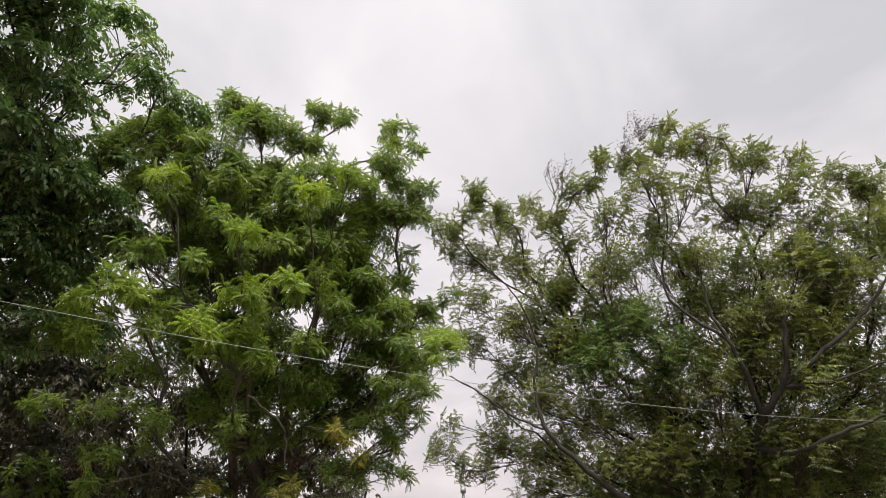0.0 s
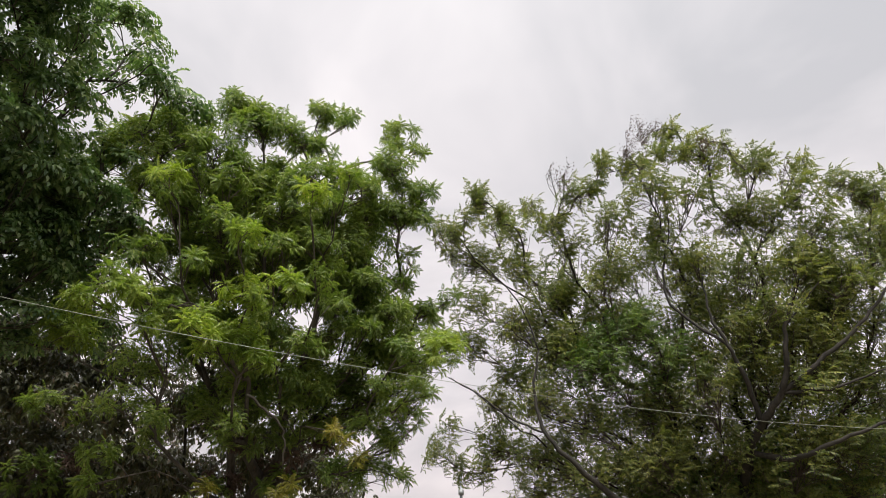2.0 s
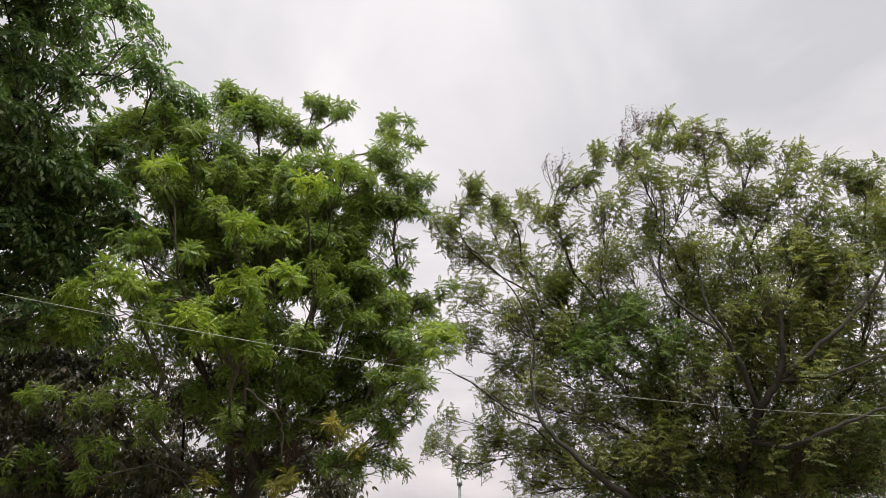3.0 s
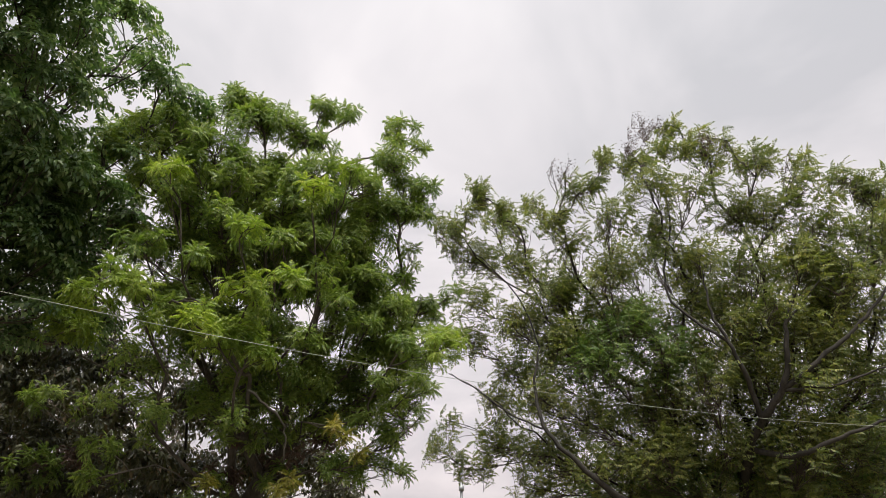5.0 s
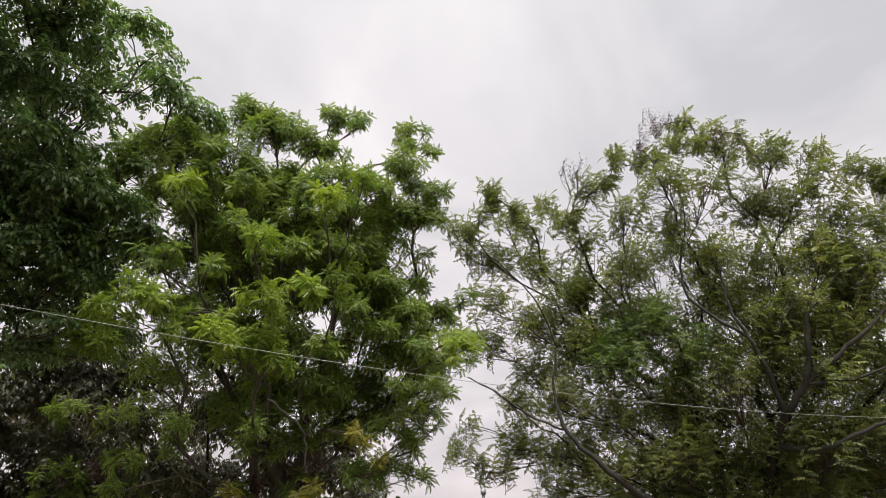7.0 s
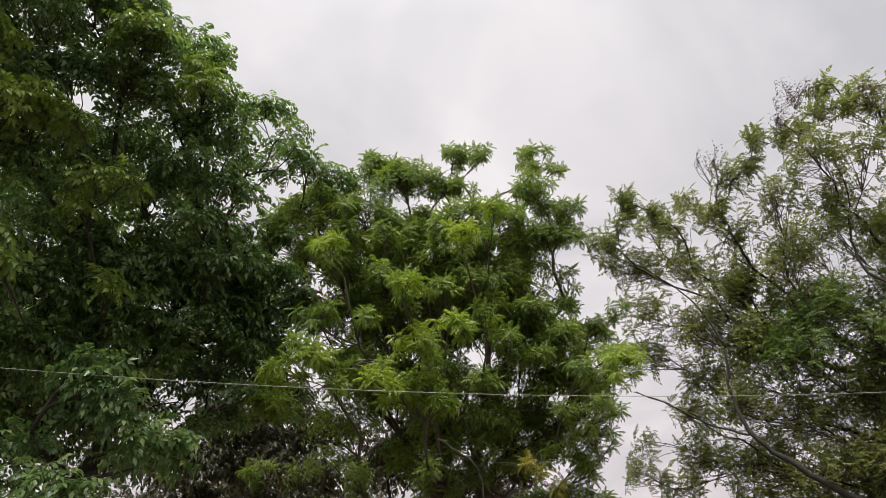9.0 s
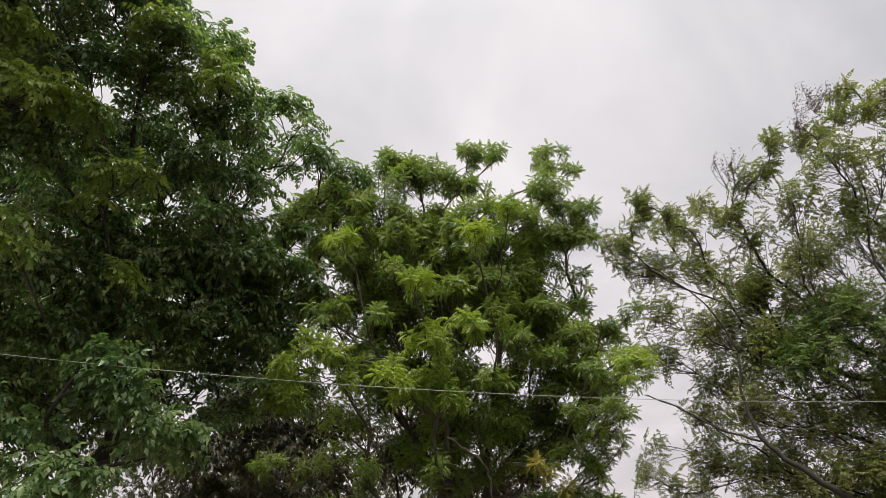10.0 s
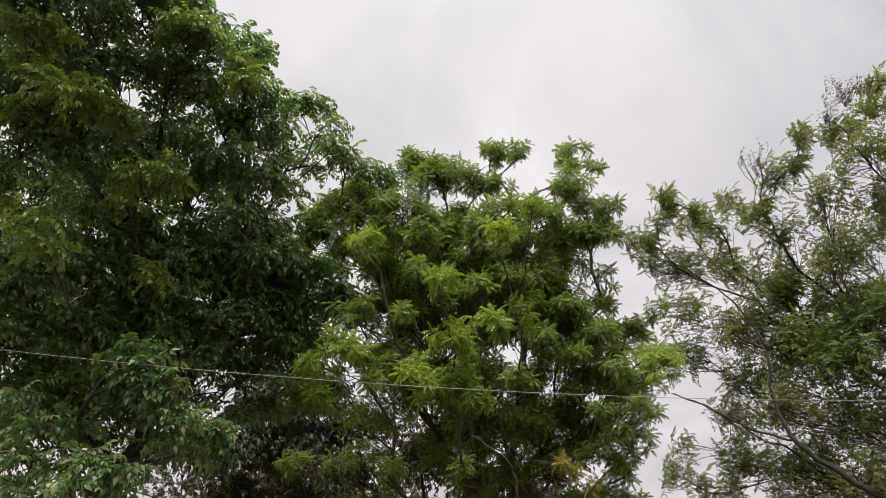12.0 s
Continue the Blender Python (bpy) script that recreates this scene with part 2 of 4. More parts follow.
# ---- trees ----
def skeleton(base, fork, targets, rg, sag):
    """Branches grow from the fork to each bough, each from the nearest wood nearer to the trunk."""
    fork = np.array(fork, float)
    nodes, chains, dist = [fork], [], [0.0]
    order = sorted(range(len(targets)), key=lambda i: np.linalg.norm(targets[i] - fork))
    load = [1]
    up_of = [-1]
    for i in order:
        c = targets[i]
        arr = np.array(nodes)
        d = np.linalg.norm(arr - c, axis=1)
        away = np.array(dist)
        cost = d + 0.7 * away + 0.5 * np.maximum(0, arr[:, 2] - c[2])
        k = int(np.argmin(cost))
        a = arr[k]
        span = np.linalg.norm(c - a)
        steps = max(3, int(span / 0.35))
        side = rg.normal(size=3) * 0.06 * span
        line, ids = [a], [k]
        for s in range(1, steps + 1):
            u = s / steps
            p = a + (c - a) * u + side * math.sin(math.pi * u) + rg.normal(size=3) * 0.025 * (u < 1)
            p = p - np.array([0, 0, sag * span * math.sin(math.pi * u)])
            nodes.append(p)
            dist.append(dist[ids[-1]] + span / steps)
            up_of.append(ids[-1])
            load.append(0)
            ids.append(len(nodes) - 1)
            line.append(p)
        load[ids[-1]] += 1
        chains.append((i, ids))
    for j in range(len(nodes) - 1, 0, -1):
        load[up_of[j]] += load[j]
    return np.array(nodes), chains, np.array(load, float)


def shoot_places(rg, c, r, n, habit):
    """Where the leafy shoots of one bough end, and which way each one points."""
    made = []
    for _ in range(n):
        d = rg.normal(size=3)
        d /= np.linalg.norm(d)
        if d[2] < -0.3:
            d[2] = -d[2]
        if habit == "switch":
            tip = c + d * r * rg.uniform(0.1, 1.0) ** 0.5 * np.array([1.0, 1.0, 0.95])
            axis = np.array([0.22, 0, 1.0]) + d * np.array([0.6, 0.6, 0.2]) + rg.normal(size=3) * 0.2
        else:
            tip = c + d * r * rg.uniform(0.3, 1.0) ** 0.4 * np.array([1.0, 1.0, 0.85])
            axis = d * 0.75 + np.array([0, 0, 0.65]) + rg.normal(size=3) * 0.12
        made.append((tip, axis / np.linalg.norm(axis)))
    return made


def leaf_ways(rg, axis, habit, wv, droop):
    """The leaves of one shoot: way, upper side, and how far back along the shoot each one stands."""
    e1 = np.cross(axis, [0.3, 0.2, 0.9])
    e1 /= np.linalg.norm(e1) + 1e-6
    e2 = np.cross(axis, e1)
    turn = rg.uniform(0, 6.28)
    if habit == "switch":
        m = rg.randint(7, 10)
        for q in range(m):
            a = turn + q * 2.4
            w = wv * rg.uniform(0.4, 1.3) + axis * rg.uniform(0.1, 0.5) + (e1 * math.cos(a) + e2 * math.sin(a)) * 0.55
            yield w - np.array([0, 0, droop * rg.uniform(0, 1)]), np.array([0, -0.4, 0.7]) + axis * 0.3 + rg.normal(size=3) * 0.6, q / m
        return
    m = rg.randint(13, 18) if habit == "tuft" else rg.randint(8, 12)
    for q in range(m):
        a, lean = turn + q * 2.4, 0.25 + 1.25 * ((q + 0.5) / m) ** 0.6
        w = axis * math.cos(lean) + (e1 * math.cos(a) + e2 * math.sin(a)) * math.sin(lean)
        if habit == "spray":
            w = w * np.array([1, 1, 0.45])
        w = w + wv * rg.uniform(0.5, 1.3) - np.array([0, 0, droop * rg.uniform(0.3, 1.2)])
        yield w, axis + np.array([0, 0, 0.1]) + rg.normal(size=3) * 0.3, q / m * 0.8


def tree(name, label, category, base, fork, trunk_r, boughs, shapes, bark, wind, droop, density, twig_r, size, seed, habit, sag=-0.06, singles_before=None, single_mat=None, arms=()):
    """boughs: groups of (list of x, y, z, radius; leaf material; leafiness)."""
    rg = np.random.RandomState(seed)
    top = tagged(new(name), label=label, category=category)
    top.location = base
    origin = np.array(base, float)
    flat_list = [(np.array(b[:3]), b[3], mat, full, kinds[0] if kinds else shapes) for rows, mat, full, *kinds in boughs for b in rows]
    nodes, chains, load = skeleton(base, fork, [b[0] for b in flat_list], rg, sag)
    total = load[0]
    rad = np.clip(trunk_r * 0.62 * (load / total) ** 0.56, twig_r, None)
    b0, fk = origin, np.array(fork)
    s = np.linspace(0, 1, 12)[:, None]
    line = b0 + (fk - b0) * s + np.array([0.12, 0.08, 0]) * np.sin(s * 5.0) * s
    line[-1] = fk
    rr = trunk_r * (1 + 0.55 * np.exp(-s[:, 0] * 7)) * (1 - 0.18 * s[:, 0])
    v, fc = tube(line - origin, rr, 14)
    child("trunk", mesh_of("trunk", v, fc, bark, True), top)
    for i, ids in chains:
        pts = nodes[ids] - origin
        r = rad[ids].copy()
        r[0] = min(r[0], r[1] * 1.25)
        v, fc = tube(pts, r, 7)
        child("branch", mesh_of("branch", v, fc, bark, True), top)
    for way, r0, r1 in arms:
        pts = np.array(way) - origin
        u = np.linspace(0, len(pts) - 1, 5 * len(pts) - 4)
        smooth = np.stack([np.interp(u, np.arange(len(pts)), pts[:, k]) for k in range(3)], axis=1)
        for _ in range(3):
            smooth[1:-1] = (smooth[:-2] + 2 * smooth[1:-1] + smooth[2:]) / 4
        smooth[1:-1] += rg.normal(size=smooth[1:-1].shape) * 0.012
        v, fc = tube(smooth, np.linspace(r0, r1, len(smooth)), 8)
        child("limb", mesh_of("limb", v, fc, bark, True), top)
    twigs, singles = [], []
    shoots_at = {i: nodes[ids[-3:]] for i, ids in chains}
    wv = np.array(wind)
    for i, (c, r, mat, full, forms) in enumerate(flat_list):
        if full == 0:  # a bare limb
            continue
        wood = shoots_at[i]
        r = r * (1.15 if habit == "switch" else 1.0)
        W, U, S, Pn, K = [], [], [], [], []
        for tip, axis in shoot_places(rg, c, r, max(2, int(round(density * full * (r / 0.4) ** 2))), habit):
            w0 = wood[rg.randint(len(wood))]
            length = rg.uniform(0.26, 0.48) if habit == "switch" else 0.1
            root = tip - axis * length
            bow = (w0 + root) / 2 + rg.normal(size=3) * 0.12 * r
            twigs.append(tube(np.array([w0, bow, root, tip]) - origin, [twig_r * 1.1, twig_r * 0.85, twig_r * 0.65, twig_r * 0.3], 3, False))
            for w, u, along in leaf_ways(rg, axis, habit, wv, droop):
                W.append(w)
                U.append(u)
                S.append(size * rg.uniform(0.72, 1.15))
                Pn.append(tip - axis * length * along)
                K.append(rg.randint(len(forms)))
        W, U, S, Pn, K = np.array(W), np.array(U), np.array(S), np.array(Pn), np.array(K)
        fr = turns_for(W, U)
        alone = np.zeros(len(S), bool)
        if singles_before is not None and mat is single_mat:
            alone = Pn[:, 1] < singles_before
            for j in np.where(alone)[0]:
                singles.append((K[j], fr[j], S[j], Pn[j], mat))
        pieces = []
        for k, shape in enumerate(forms):
            pick = (K == k) & ~alone
            if pick.any():
                pieces.append(spread(shape, fr[pick], S[pick], Pn[pick] - origin))
        if pieces:
            v, fc = joined(pieces)
            child("foliage", mesh_of("foliage", v, fc, mat), top, kind="stuff")
    v, fc = joined(twigs)
    child("twig_mass", mesh_of("twig_mass", v, fc, TWIG), top, kind="stuff")
    shared = {}
    singles.sort(key=lambda e: e[3][1])
    for k, fr, sc, p, mat in singles[:300]:
        if k not in shared:
            shared[k] = mesh_of("leaf", *shapes[k], mat)
        ob = child("leaf", shared[k], top)
        m3 = Matrix([list(row) for row in fr]).to_4x4()
        ob.matrix_local = Matrix.Translation(p - origin) @ m3 @ Matrix.Diagonal((sc, sc, sc, 1))
    rest = {}
    for k, fr, sc, p, mat in singles[300:]:
        rest.setdefault(k, []).append((fr, sc, p - origin))
    pieces = [spread(shapes[k], np.array([e[0] for e in es]), np.array([e[1] for e in es]), np.array([e[2] for e in es])) for k, es in rest.items()]
    if pieces:
        v, fc = joined(pieces)
        child("foliage", mesh_of("foliage", v, fc, single_mat), top, kind="stuff")
    return top


def fillers(n, centre, radii, size, seed):
    """Boughs scattered in the heart of a crown, or out of view to shade it."""
    rg = random.Random(seed)
    rows = []
    while len(rows) < n:
        p = [rg.uniform(-1, 1) for _ in range(3)]
        if sum(x * x for x in p) < 1:
            rows.append((*(c + x * r for c, x, r in zip(centre, p, radii)), size * rg.uniform(0.8, 1.25)))
    return rows


def inner(rows, centre, share, grow, seed):
    """Shaded boughs behind the outer ones, nearer to the heart of the crown."""
    rg = random.Random(seed)
    made = []
    for x, y, z, r in rows:
        s = share * rg.uniform(0.6, 1.4)
        made.append((x + (centre[0] - x) * s * 0.4, y + (centre[1] - y) * s + 0.25, z + (centre[2] - z) * s * 0.4, min(0.7, r * grow)))
    return made


def beside(rows, centre, seed):
    """Smaller boughs that close the gaps between the outer ones."""
    rg = random.Random(seed)
    made = []
    for x, y, z, r in rows:
        way = Vector((centre[0] - x, 0, centre[2] - z)).normalized()
        off = (way + Vector((rg.gauss(0, 0.7), 0, rg.gauss(0, 0.7)))) * r * rg.uniform(0.9, 1.5)
        made.append((x + off.x, y + rg.uniform(0.0, 0.6), z + off.z, r * rg.uniform(0.75, 1.0)))
    return made


# ---- ground ----
def ground():
    bm = bmesh.new()
    bmesh.ops.create_grid(bm, x_segments=60, y_segments=60, size=1.0)
    for v in bm.verts:
        x, y = v.co.x, v.co.y
        v.co.x, v.co.y = 1500 * x * abs(x) ** 1.5, 1500 * y * abs(y) ** 1.5
        v.co.z = 0.05 * noise.noise(Vector((v.co.x * 0.2, v.co.y * 0.2, 0)))
    me = bpy.data.meshes.new("ground")
    bm.to_mesh(me)
    bm.free()
    me.materials.append(SOIL)
    tagged(new("ground", me), label="bare soil with thin dry grass under the trees", category="ground", kind="structure")


ground()

# ---- the boughs of the three trees: x, y, z, radius ----
NEEM_TOP = [
    (-3.37, 8.87, 8.04, 0.28), (-2.93, 8.86, 7.71, 0.46), (-2.44, 8.73, 7.52, 0.32), (-2.07, 9.61, 8.49, 0.27),
    (-1.70, 9.94, 8.60, 0.26), (-0.79, 10.18, 8.42, 0.37), (-0.85, 9.43, 7.35, 0.39), (-0.48, 9.68, 7.00, 0.28),
    (-0.32, 9.63, 6.50, 0.25), (-0.74, 9.53, 6.51, 0.30), (-1.22, 8.97, 6.67, 0.40), (-1.61, 9.06, 6.97, 0.35),
    (-2.15, 9.01, 7.50, 0.27), (-1.82, 8.93, 7.39, 0.23),
]
NEEM_CROWN = [
    (-4.02, 8.70, 5.27, 0.34), (-3.93, 8.59, 5.56, 0.31), (-3.87, 8.45, 4.64, 0.29), (-3.14, 8.66, 5.81, 0.49),
    (-2.75, 8.60, 7.43, 0.41), (-4.11, 8.59, 7.52, 0.37), (-4.43, 8.47, 7.19, 0.41), (-5.05, 8.90, 7.48, 0.35),
    (-3.67, 8.48, 7.10, 0.40), (-3.25, 8.36, 6.98, 0.43), (-2.81, 8.67, 6.41, 0.43), (-3.66, 8.67, 6.09, 0.43),
    (-3.98, 8.33, 6.36, 0.47), (-2.00, 8.72, 6.39, 0.50), (-1.99, 8.92, 5.76, 0.50), (-2.60, 9.10, 5.75, 0.43),
    (-3.27, 9.04, 5.28, 0.38), (-1.17, 9.44, 6.29, 0.33), (-1.42, 9.52, 5.94, 0.44),
]
NEEM_RIGHT = [
    (-1.80, 9.41, 5.43, 0.36), (-1.20, 9.43, 5.17, 0.38), (-0.78, 9.55, 4.90, 0.38), (-0.17, 10.38, 5.16, 0.25),
    (0.10, 10.49, 5.55, 0.19), (-0.59, 9.72, 5.48, 0.14), (-0.71, 9.94, 4.37, 0.34), (-1.35, 9.81, 4.08, 0.38),
    (-1.05, 10.26, 3.76, 0.44), (-0.39, 10.68, 3.80, 0.32), (-0.82, 10.70, 3.33, 0.32), (-1.51, 9.53, 4.59, 0.38),
    (-2.02, 9.73, 4.31, 0.38), (-2.43, 9.21, 4.66, 0.33),
]
NEEM_LOW = [
    (-2.68, 9.49, 3.44, 0.37), (-2.45, 9.79, 3.15, 0.34), (-3.16, 9.56, 3.34, 0.38), (-1.93, 9.95, 3.17, 0.31),
    (-2.72, 9.17, 3.84, 0.33), (-3.73, 9.15, 3.91, 0.42), (-3.84, 9.42, 3.05, 0.34), (-5.05, 10.31, 2.87, 0.38),
    (-2.87, 9.75, 3.10, 0.38), (-2.32, 9.92, 3.53, 0.43), (-5.16, 10.99, 2.49, 0.40), (-3.46, 10.67, 2.43, 0.37),
    (-2.40, 10.75, 2.59, 0.41), (-1.27, 11.09, 2.79, 0.51), (-0.66, 12.04, 2.85, 0.24), (-1.60, 10.21, 3.21, 0.31),
    (-4.31, 9.46, 3.44, 0.44), (-5.45, 9.69, 3.48, 0.47), (-5.92, 10.34, 2.63, 0.50),
]
NEEM_FRESH = [
    (-3.50, 6.79, 4.30, 0.27), (-3.32, 6.90, 4.24, 0.25), (-3.40, 7.49, 3.98, 0.24), (-3.80, 7.00, 4.12, 0.31),
    (-4.29, 7.50, 3.92, 0.34), (-2.54, 7.44, 3.80, 0.28), (-2.29, 7.57, 3.81, 0.29), (-2.07, 7.53, 3.63, 0.23),
    (-2.27, 7.27, 4.34, 0.28), (-1.69, 7.09, 4.32, 0.27), (0.01, 8.62, 4.02, 0.33), (-2.64, 7.07, 3.82, 0.23),
    (-2.17, 6.86, 4.94, 0.20), (-1.53, 7.06, 5.55, 0.19), (-1.15, 7.33, 5.95, 0.17), (-3.22, 6.96, 5.72, 0.22),
]
HAZY_NEAR = [
    (-6.84, 11.18, 4.52, 0.67), (-6.26, 11.42, 4.39, 0.61), (-7.35, 12.11, 3.75, 0.71), (-6.66, 12.44, 3.42, 0.71),
    (-5.30, 11.13, 4.51, 0.58), (-5.54, 12.17, 2.91, 0.67), (-4.39, 11.76, 3.88, 0.63), (-4.47, 12.41, 2.93, 0.66),
    (-3.34, 12.65, 2.87, 0.65), (-3.66, 11.46, 4.11, 0.61), (-2.32, 13.06, 3.00, 0.61), (-6.92, 12.56, 2.57, 0.71),
    (-5.30, 13.27, 2.43, 0.71), (-2.05, 14.31, 2.60, 0.60), (-3.00, 12.24, 3.39, 0.53), (-2.30, 11.86, 4.10, 0.51),
    (-4.02, 10.92, 5.23, 0.50), (-5.41, 10.14, 6.33, 0.62), (-6.12, 10.32, 5.80, 0.63), (-3.00, 11.13, 5.92, 0.61),
]
NEEM_DRY = [
    (-2.87, 10.38, 3.04, 0.32), (-2.63, 10.89, 2.77, 0.37), (-1.60, 10.57, 3.61, 0.30), (-1.90, 10.58, 3.06, 0.31),
    (-2.16, 10.20, 2.93, 0.26), (-1.17, 10.67, 3.46, 0.27), (-0.81, 11.11, 3.71, 0.28), (-3.33, 10.74, 2.59, 0.37),
    (-5.65, 10.74, 2.76, 0.40), (-0.59, 11.40, 3.36, 0.23),
]
NEEM_YELLOWED = [
    (-1.42, 9.00, 3.11, 0.10), (-1.23, 9.00, 2.97, 0.08), (-2.05, 9.20, 2.34, 0.11),
    (-1.92, 9.20, 2.49, 0.07), (-2.97, 9.00, 2.43, 0.07), (-1.07, 9.30, 2.81, 0.07),
]
NEEM_SIDE = [
    (-1.15, 9.56, 5.68, 0.33), (-0.96, 9.72, 4.65, 0.38), (-0.47, 10.19, 4.66, 0.37), (-0.18, 11.03, 4.43, 0.34),
    (-0.58, 10.71, 4.22, 0.37), (-1.55, 9.61, 4.97, 0.38), (-1.13, 9.92, 4.36, 0.36), (-1.65, 10.20, 3.88, 0.37),
    (-0.76, 10.23, 5.57, 0.31), (-0.39, 10.24, 5.14, 0.31), (0.15, 10.65, 4.90, 0.22),
]
HAZY_SIDE = [
    (-6.68, 10.35, 4.66, 0.58), (-6.83, 10.45, 3.97, 0.63), (-7.46, 10.90, 3.36, 0.66), (-7.42, 10.66, 2.59, 0.65),
    (-6.05, 10.68, 3.85, 0.62), (-5.05, 10.21, 3.50, 0.53), (-6.38, 11.05, 2.96, 0.64), (-6.99, 11.08, 2.54, 0.65),
    (-5.88, 11.88, 2.43, 0.66), (-7.63, 10.13, 3.90, 0.64), (-4.55, 10.72, 2.83, 0.48),
]
FLAME_TOP = [
    (-0.05, 13.00, 7.92, 0.40), (0.19, 12.83, 7.33, 0.47), (1.02, 12.81, 8.03, 0.39), (1.46, 11.67, 7.28, 0.43),
    (2.35, 11.53, 8.06, 0.27), (2.66, 11.44, 8.01, 0.44), (3.76, 10.91, 8.44, 0.38), (4.18, 10.56, 8.45, 0.26),
    (4.71, 10.58, 8.47, 0.45), (4.99, 10.17, 8.32, 0.27), (5.41, 10.06, 7.90, 0.38), (5.97, 9.93, 7.16, 0.43),
    (6.91, 10.13, 7.47, 0.37), (7.12, 9.80, 7.17, 0.39),
]
FLAME_UPPER = [
    (0.76, 12.72, 7.03, 0.55), (1.58, 12.04, 6.62, 0.52), (2.31, 11.71, 7.06, 0.52), (3.00, 10.93, 7.14, 0.50),
    (3.66, 10.53, 7.61, 0.50), (4.25, 10.31, 7.37, 0.50), (4.95, 10.46, 7.13, 0.51), (5.65, 10.35, 6.96, 0.54),
    (6.29, 10.05, 6.64, 0.53), (6.87, 9.87, 6.40, 0.54), (7.50, 9.82, 6.18, 0.66), (8.39, 10.36, 5.82, 0.81),
    (8.34, 10.35, 7.29, 0.60),
]
FLAME_MID = [
    (0.61, 12.31, 6.03, 0.50), (1.21, 12.00, 5.58, 0.50), (2.05, 11.89, 5.99, 0.58), (2.92, 11.43, 6.25, 0.58),
    (3.57, 10.70, 6.48, 0.37), (4.30, 10.40, 6.24, 0.46), (5.05, 10.28, 5.98, 0.56), (5.80, 10.13, 5.92, 0.57),
    (6.34, 9.77, 5.58, 0.56), (4.12, 11.05, 5.47, 0.49), (4.77, 10.63, 5.13, 0.45), (5.55, 10.54, 5.10, 0.46),
    (6.06, 10.06, 4.85, 0.56), (6.90, 10.37, 5.04, 0.53), (7.58, 10.27, 4.83, 0.76),
]
FLAME_LEFT = [
    (0.60, 12.61, 5.33, 0.50), (1.24, 12.73, 4.82, 0.50), (2.11, 11.95, 5.14, 0.58), (0.93, 13.03, 4.34, 0.40),
    (1.74, 11.95, 4.12, 0.49), (-0.10, 13.76, 3.50, 0.39), (0.52, 14.27, 3.19, 0.50), (0.18, 13.84, 4.06, 0.26),
    (1.02, 13.15, 3.47, 0.53), (1.75, 13.47, 2.75, 0.5),
]
FLAME_LOW = [
    (2.51, 12.02, 3.74, 0.62), (3.53, 11.74, 3.88, 0.62), (4.20, 10.75, 4.22, 0.59), (5.02, 10.72, 4.31, 0.44),
    (5.65, 10.27, 4.11, 0.60), (6.72, 10.60, 4.19, 0.64), (1.78, 12.62, 3.25, 0.59), (2.63, 11.99, 2.89, 0.66),
    (3.62, 11.42, 3.09, 0.65), (4.61, 11.34, 3.17, 0.61), (5.49, 10.74, 3.09, 0.70), (6.30, 10.62, 3.15, 0.72),
    (6.72, 11.16, 2.55, 0.65), (5.50, 11.44, 2.40, 0.63), (4.31, 11.82, 2.52, 0.63), (3.24, 12.41, 2.38, 0.64),
    (7.39, 10.50, 3.64, 0.75),
]
FLAME_FRONT = [
    (3.10, 11.42, 5.08, 0.63), (3.60, 10.92, 4.74, 0.49), (2.85, 11.43, 4.49, 0.60), (3.80, 11.44, 4.39, 0.51),
    (2.40, 11.49, 4.70, 0.44), (3.30, 10.98, 5.25, 0.40),
]
FLAME_BACK = [
    (2.53, 13.21, 6.73, 0.72), (3.65, 12.82, 7.07, 0.72), (4.53, 12.18, 6.56, 0.69), (5.38, 11.89, 6.44, 0.69),
    (6.30, 11.92, 6.22, 0.71), (7.10, 11.50, 6.06, 0.71), (2.53, 14.04, 4.79, 0.73), (3.59, 13.81, 4.28, 0.72),
    (4.54, 13.27, 4.18, 0.71), (5.52, 12.91, 4.32, 0.71), (6.33, 12.42, 4.21, 0.70), (7.09, 11.97, 4.12, 0.70),
    (3.06, 13.34, 5.79, 0.71), (5.02, 12.57, 5.32, 0.70), (6.89, 12.09, 5.18, 0.71), (1.37, 14.37, 4.39, 0.55),
    (2.46, 14.52, 2.83, 0.73), (4.08, 14.13, 2.91, 0.73), (5.56, 13.20, 2.72, 0.71), (6.97, 12.93, 2.70, 0.73),
]
FLAME_BARE = [
    (4.00, 11.39, 9.33, 0.43), (3.46, 10.89, 8.67, 0.29), (2.35, 11.34, 8.38, 0.29), (2.22, 12.13, 8.92, 0.19),
    (4.22, 11.20, 9.33, 0.26), (5.03, 10.45, 8.51, 0.29), (4.71, 10.27, 8.50, 0.24), (5.85, 10.01, 7.76, 0.17),
]
FLAME_EDGE = [
    (0.70, 12.15, 8.21, 0.23), (0.59, 12.20, 8.50, 0.15), (1.65, 12.05, 8.09, 0.16), (2.99, 10.94, 8.48, 0.15),
    (4.43, 10.96, 9.20, 0.16), (6.37, 10.27, 7.90, 0.17), (6.43, 10.33, 8.17, 0.11), (6.83, 9.94, 7.40, 0.18),
    (5.65, 10.29, 8.14, 0.18), (2.11, 11.58, 7.57, 0.17), (1.18, 12.52, 8.15, 0.19), (7.12, 10.10, 7.26, 0.20),
    (0.19, 12.54, 7.76, 0.21),
]
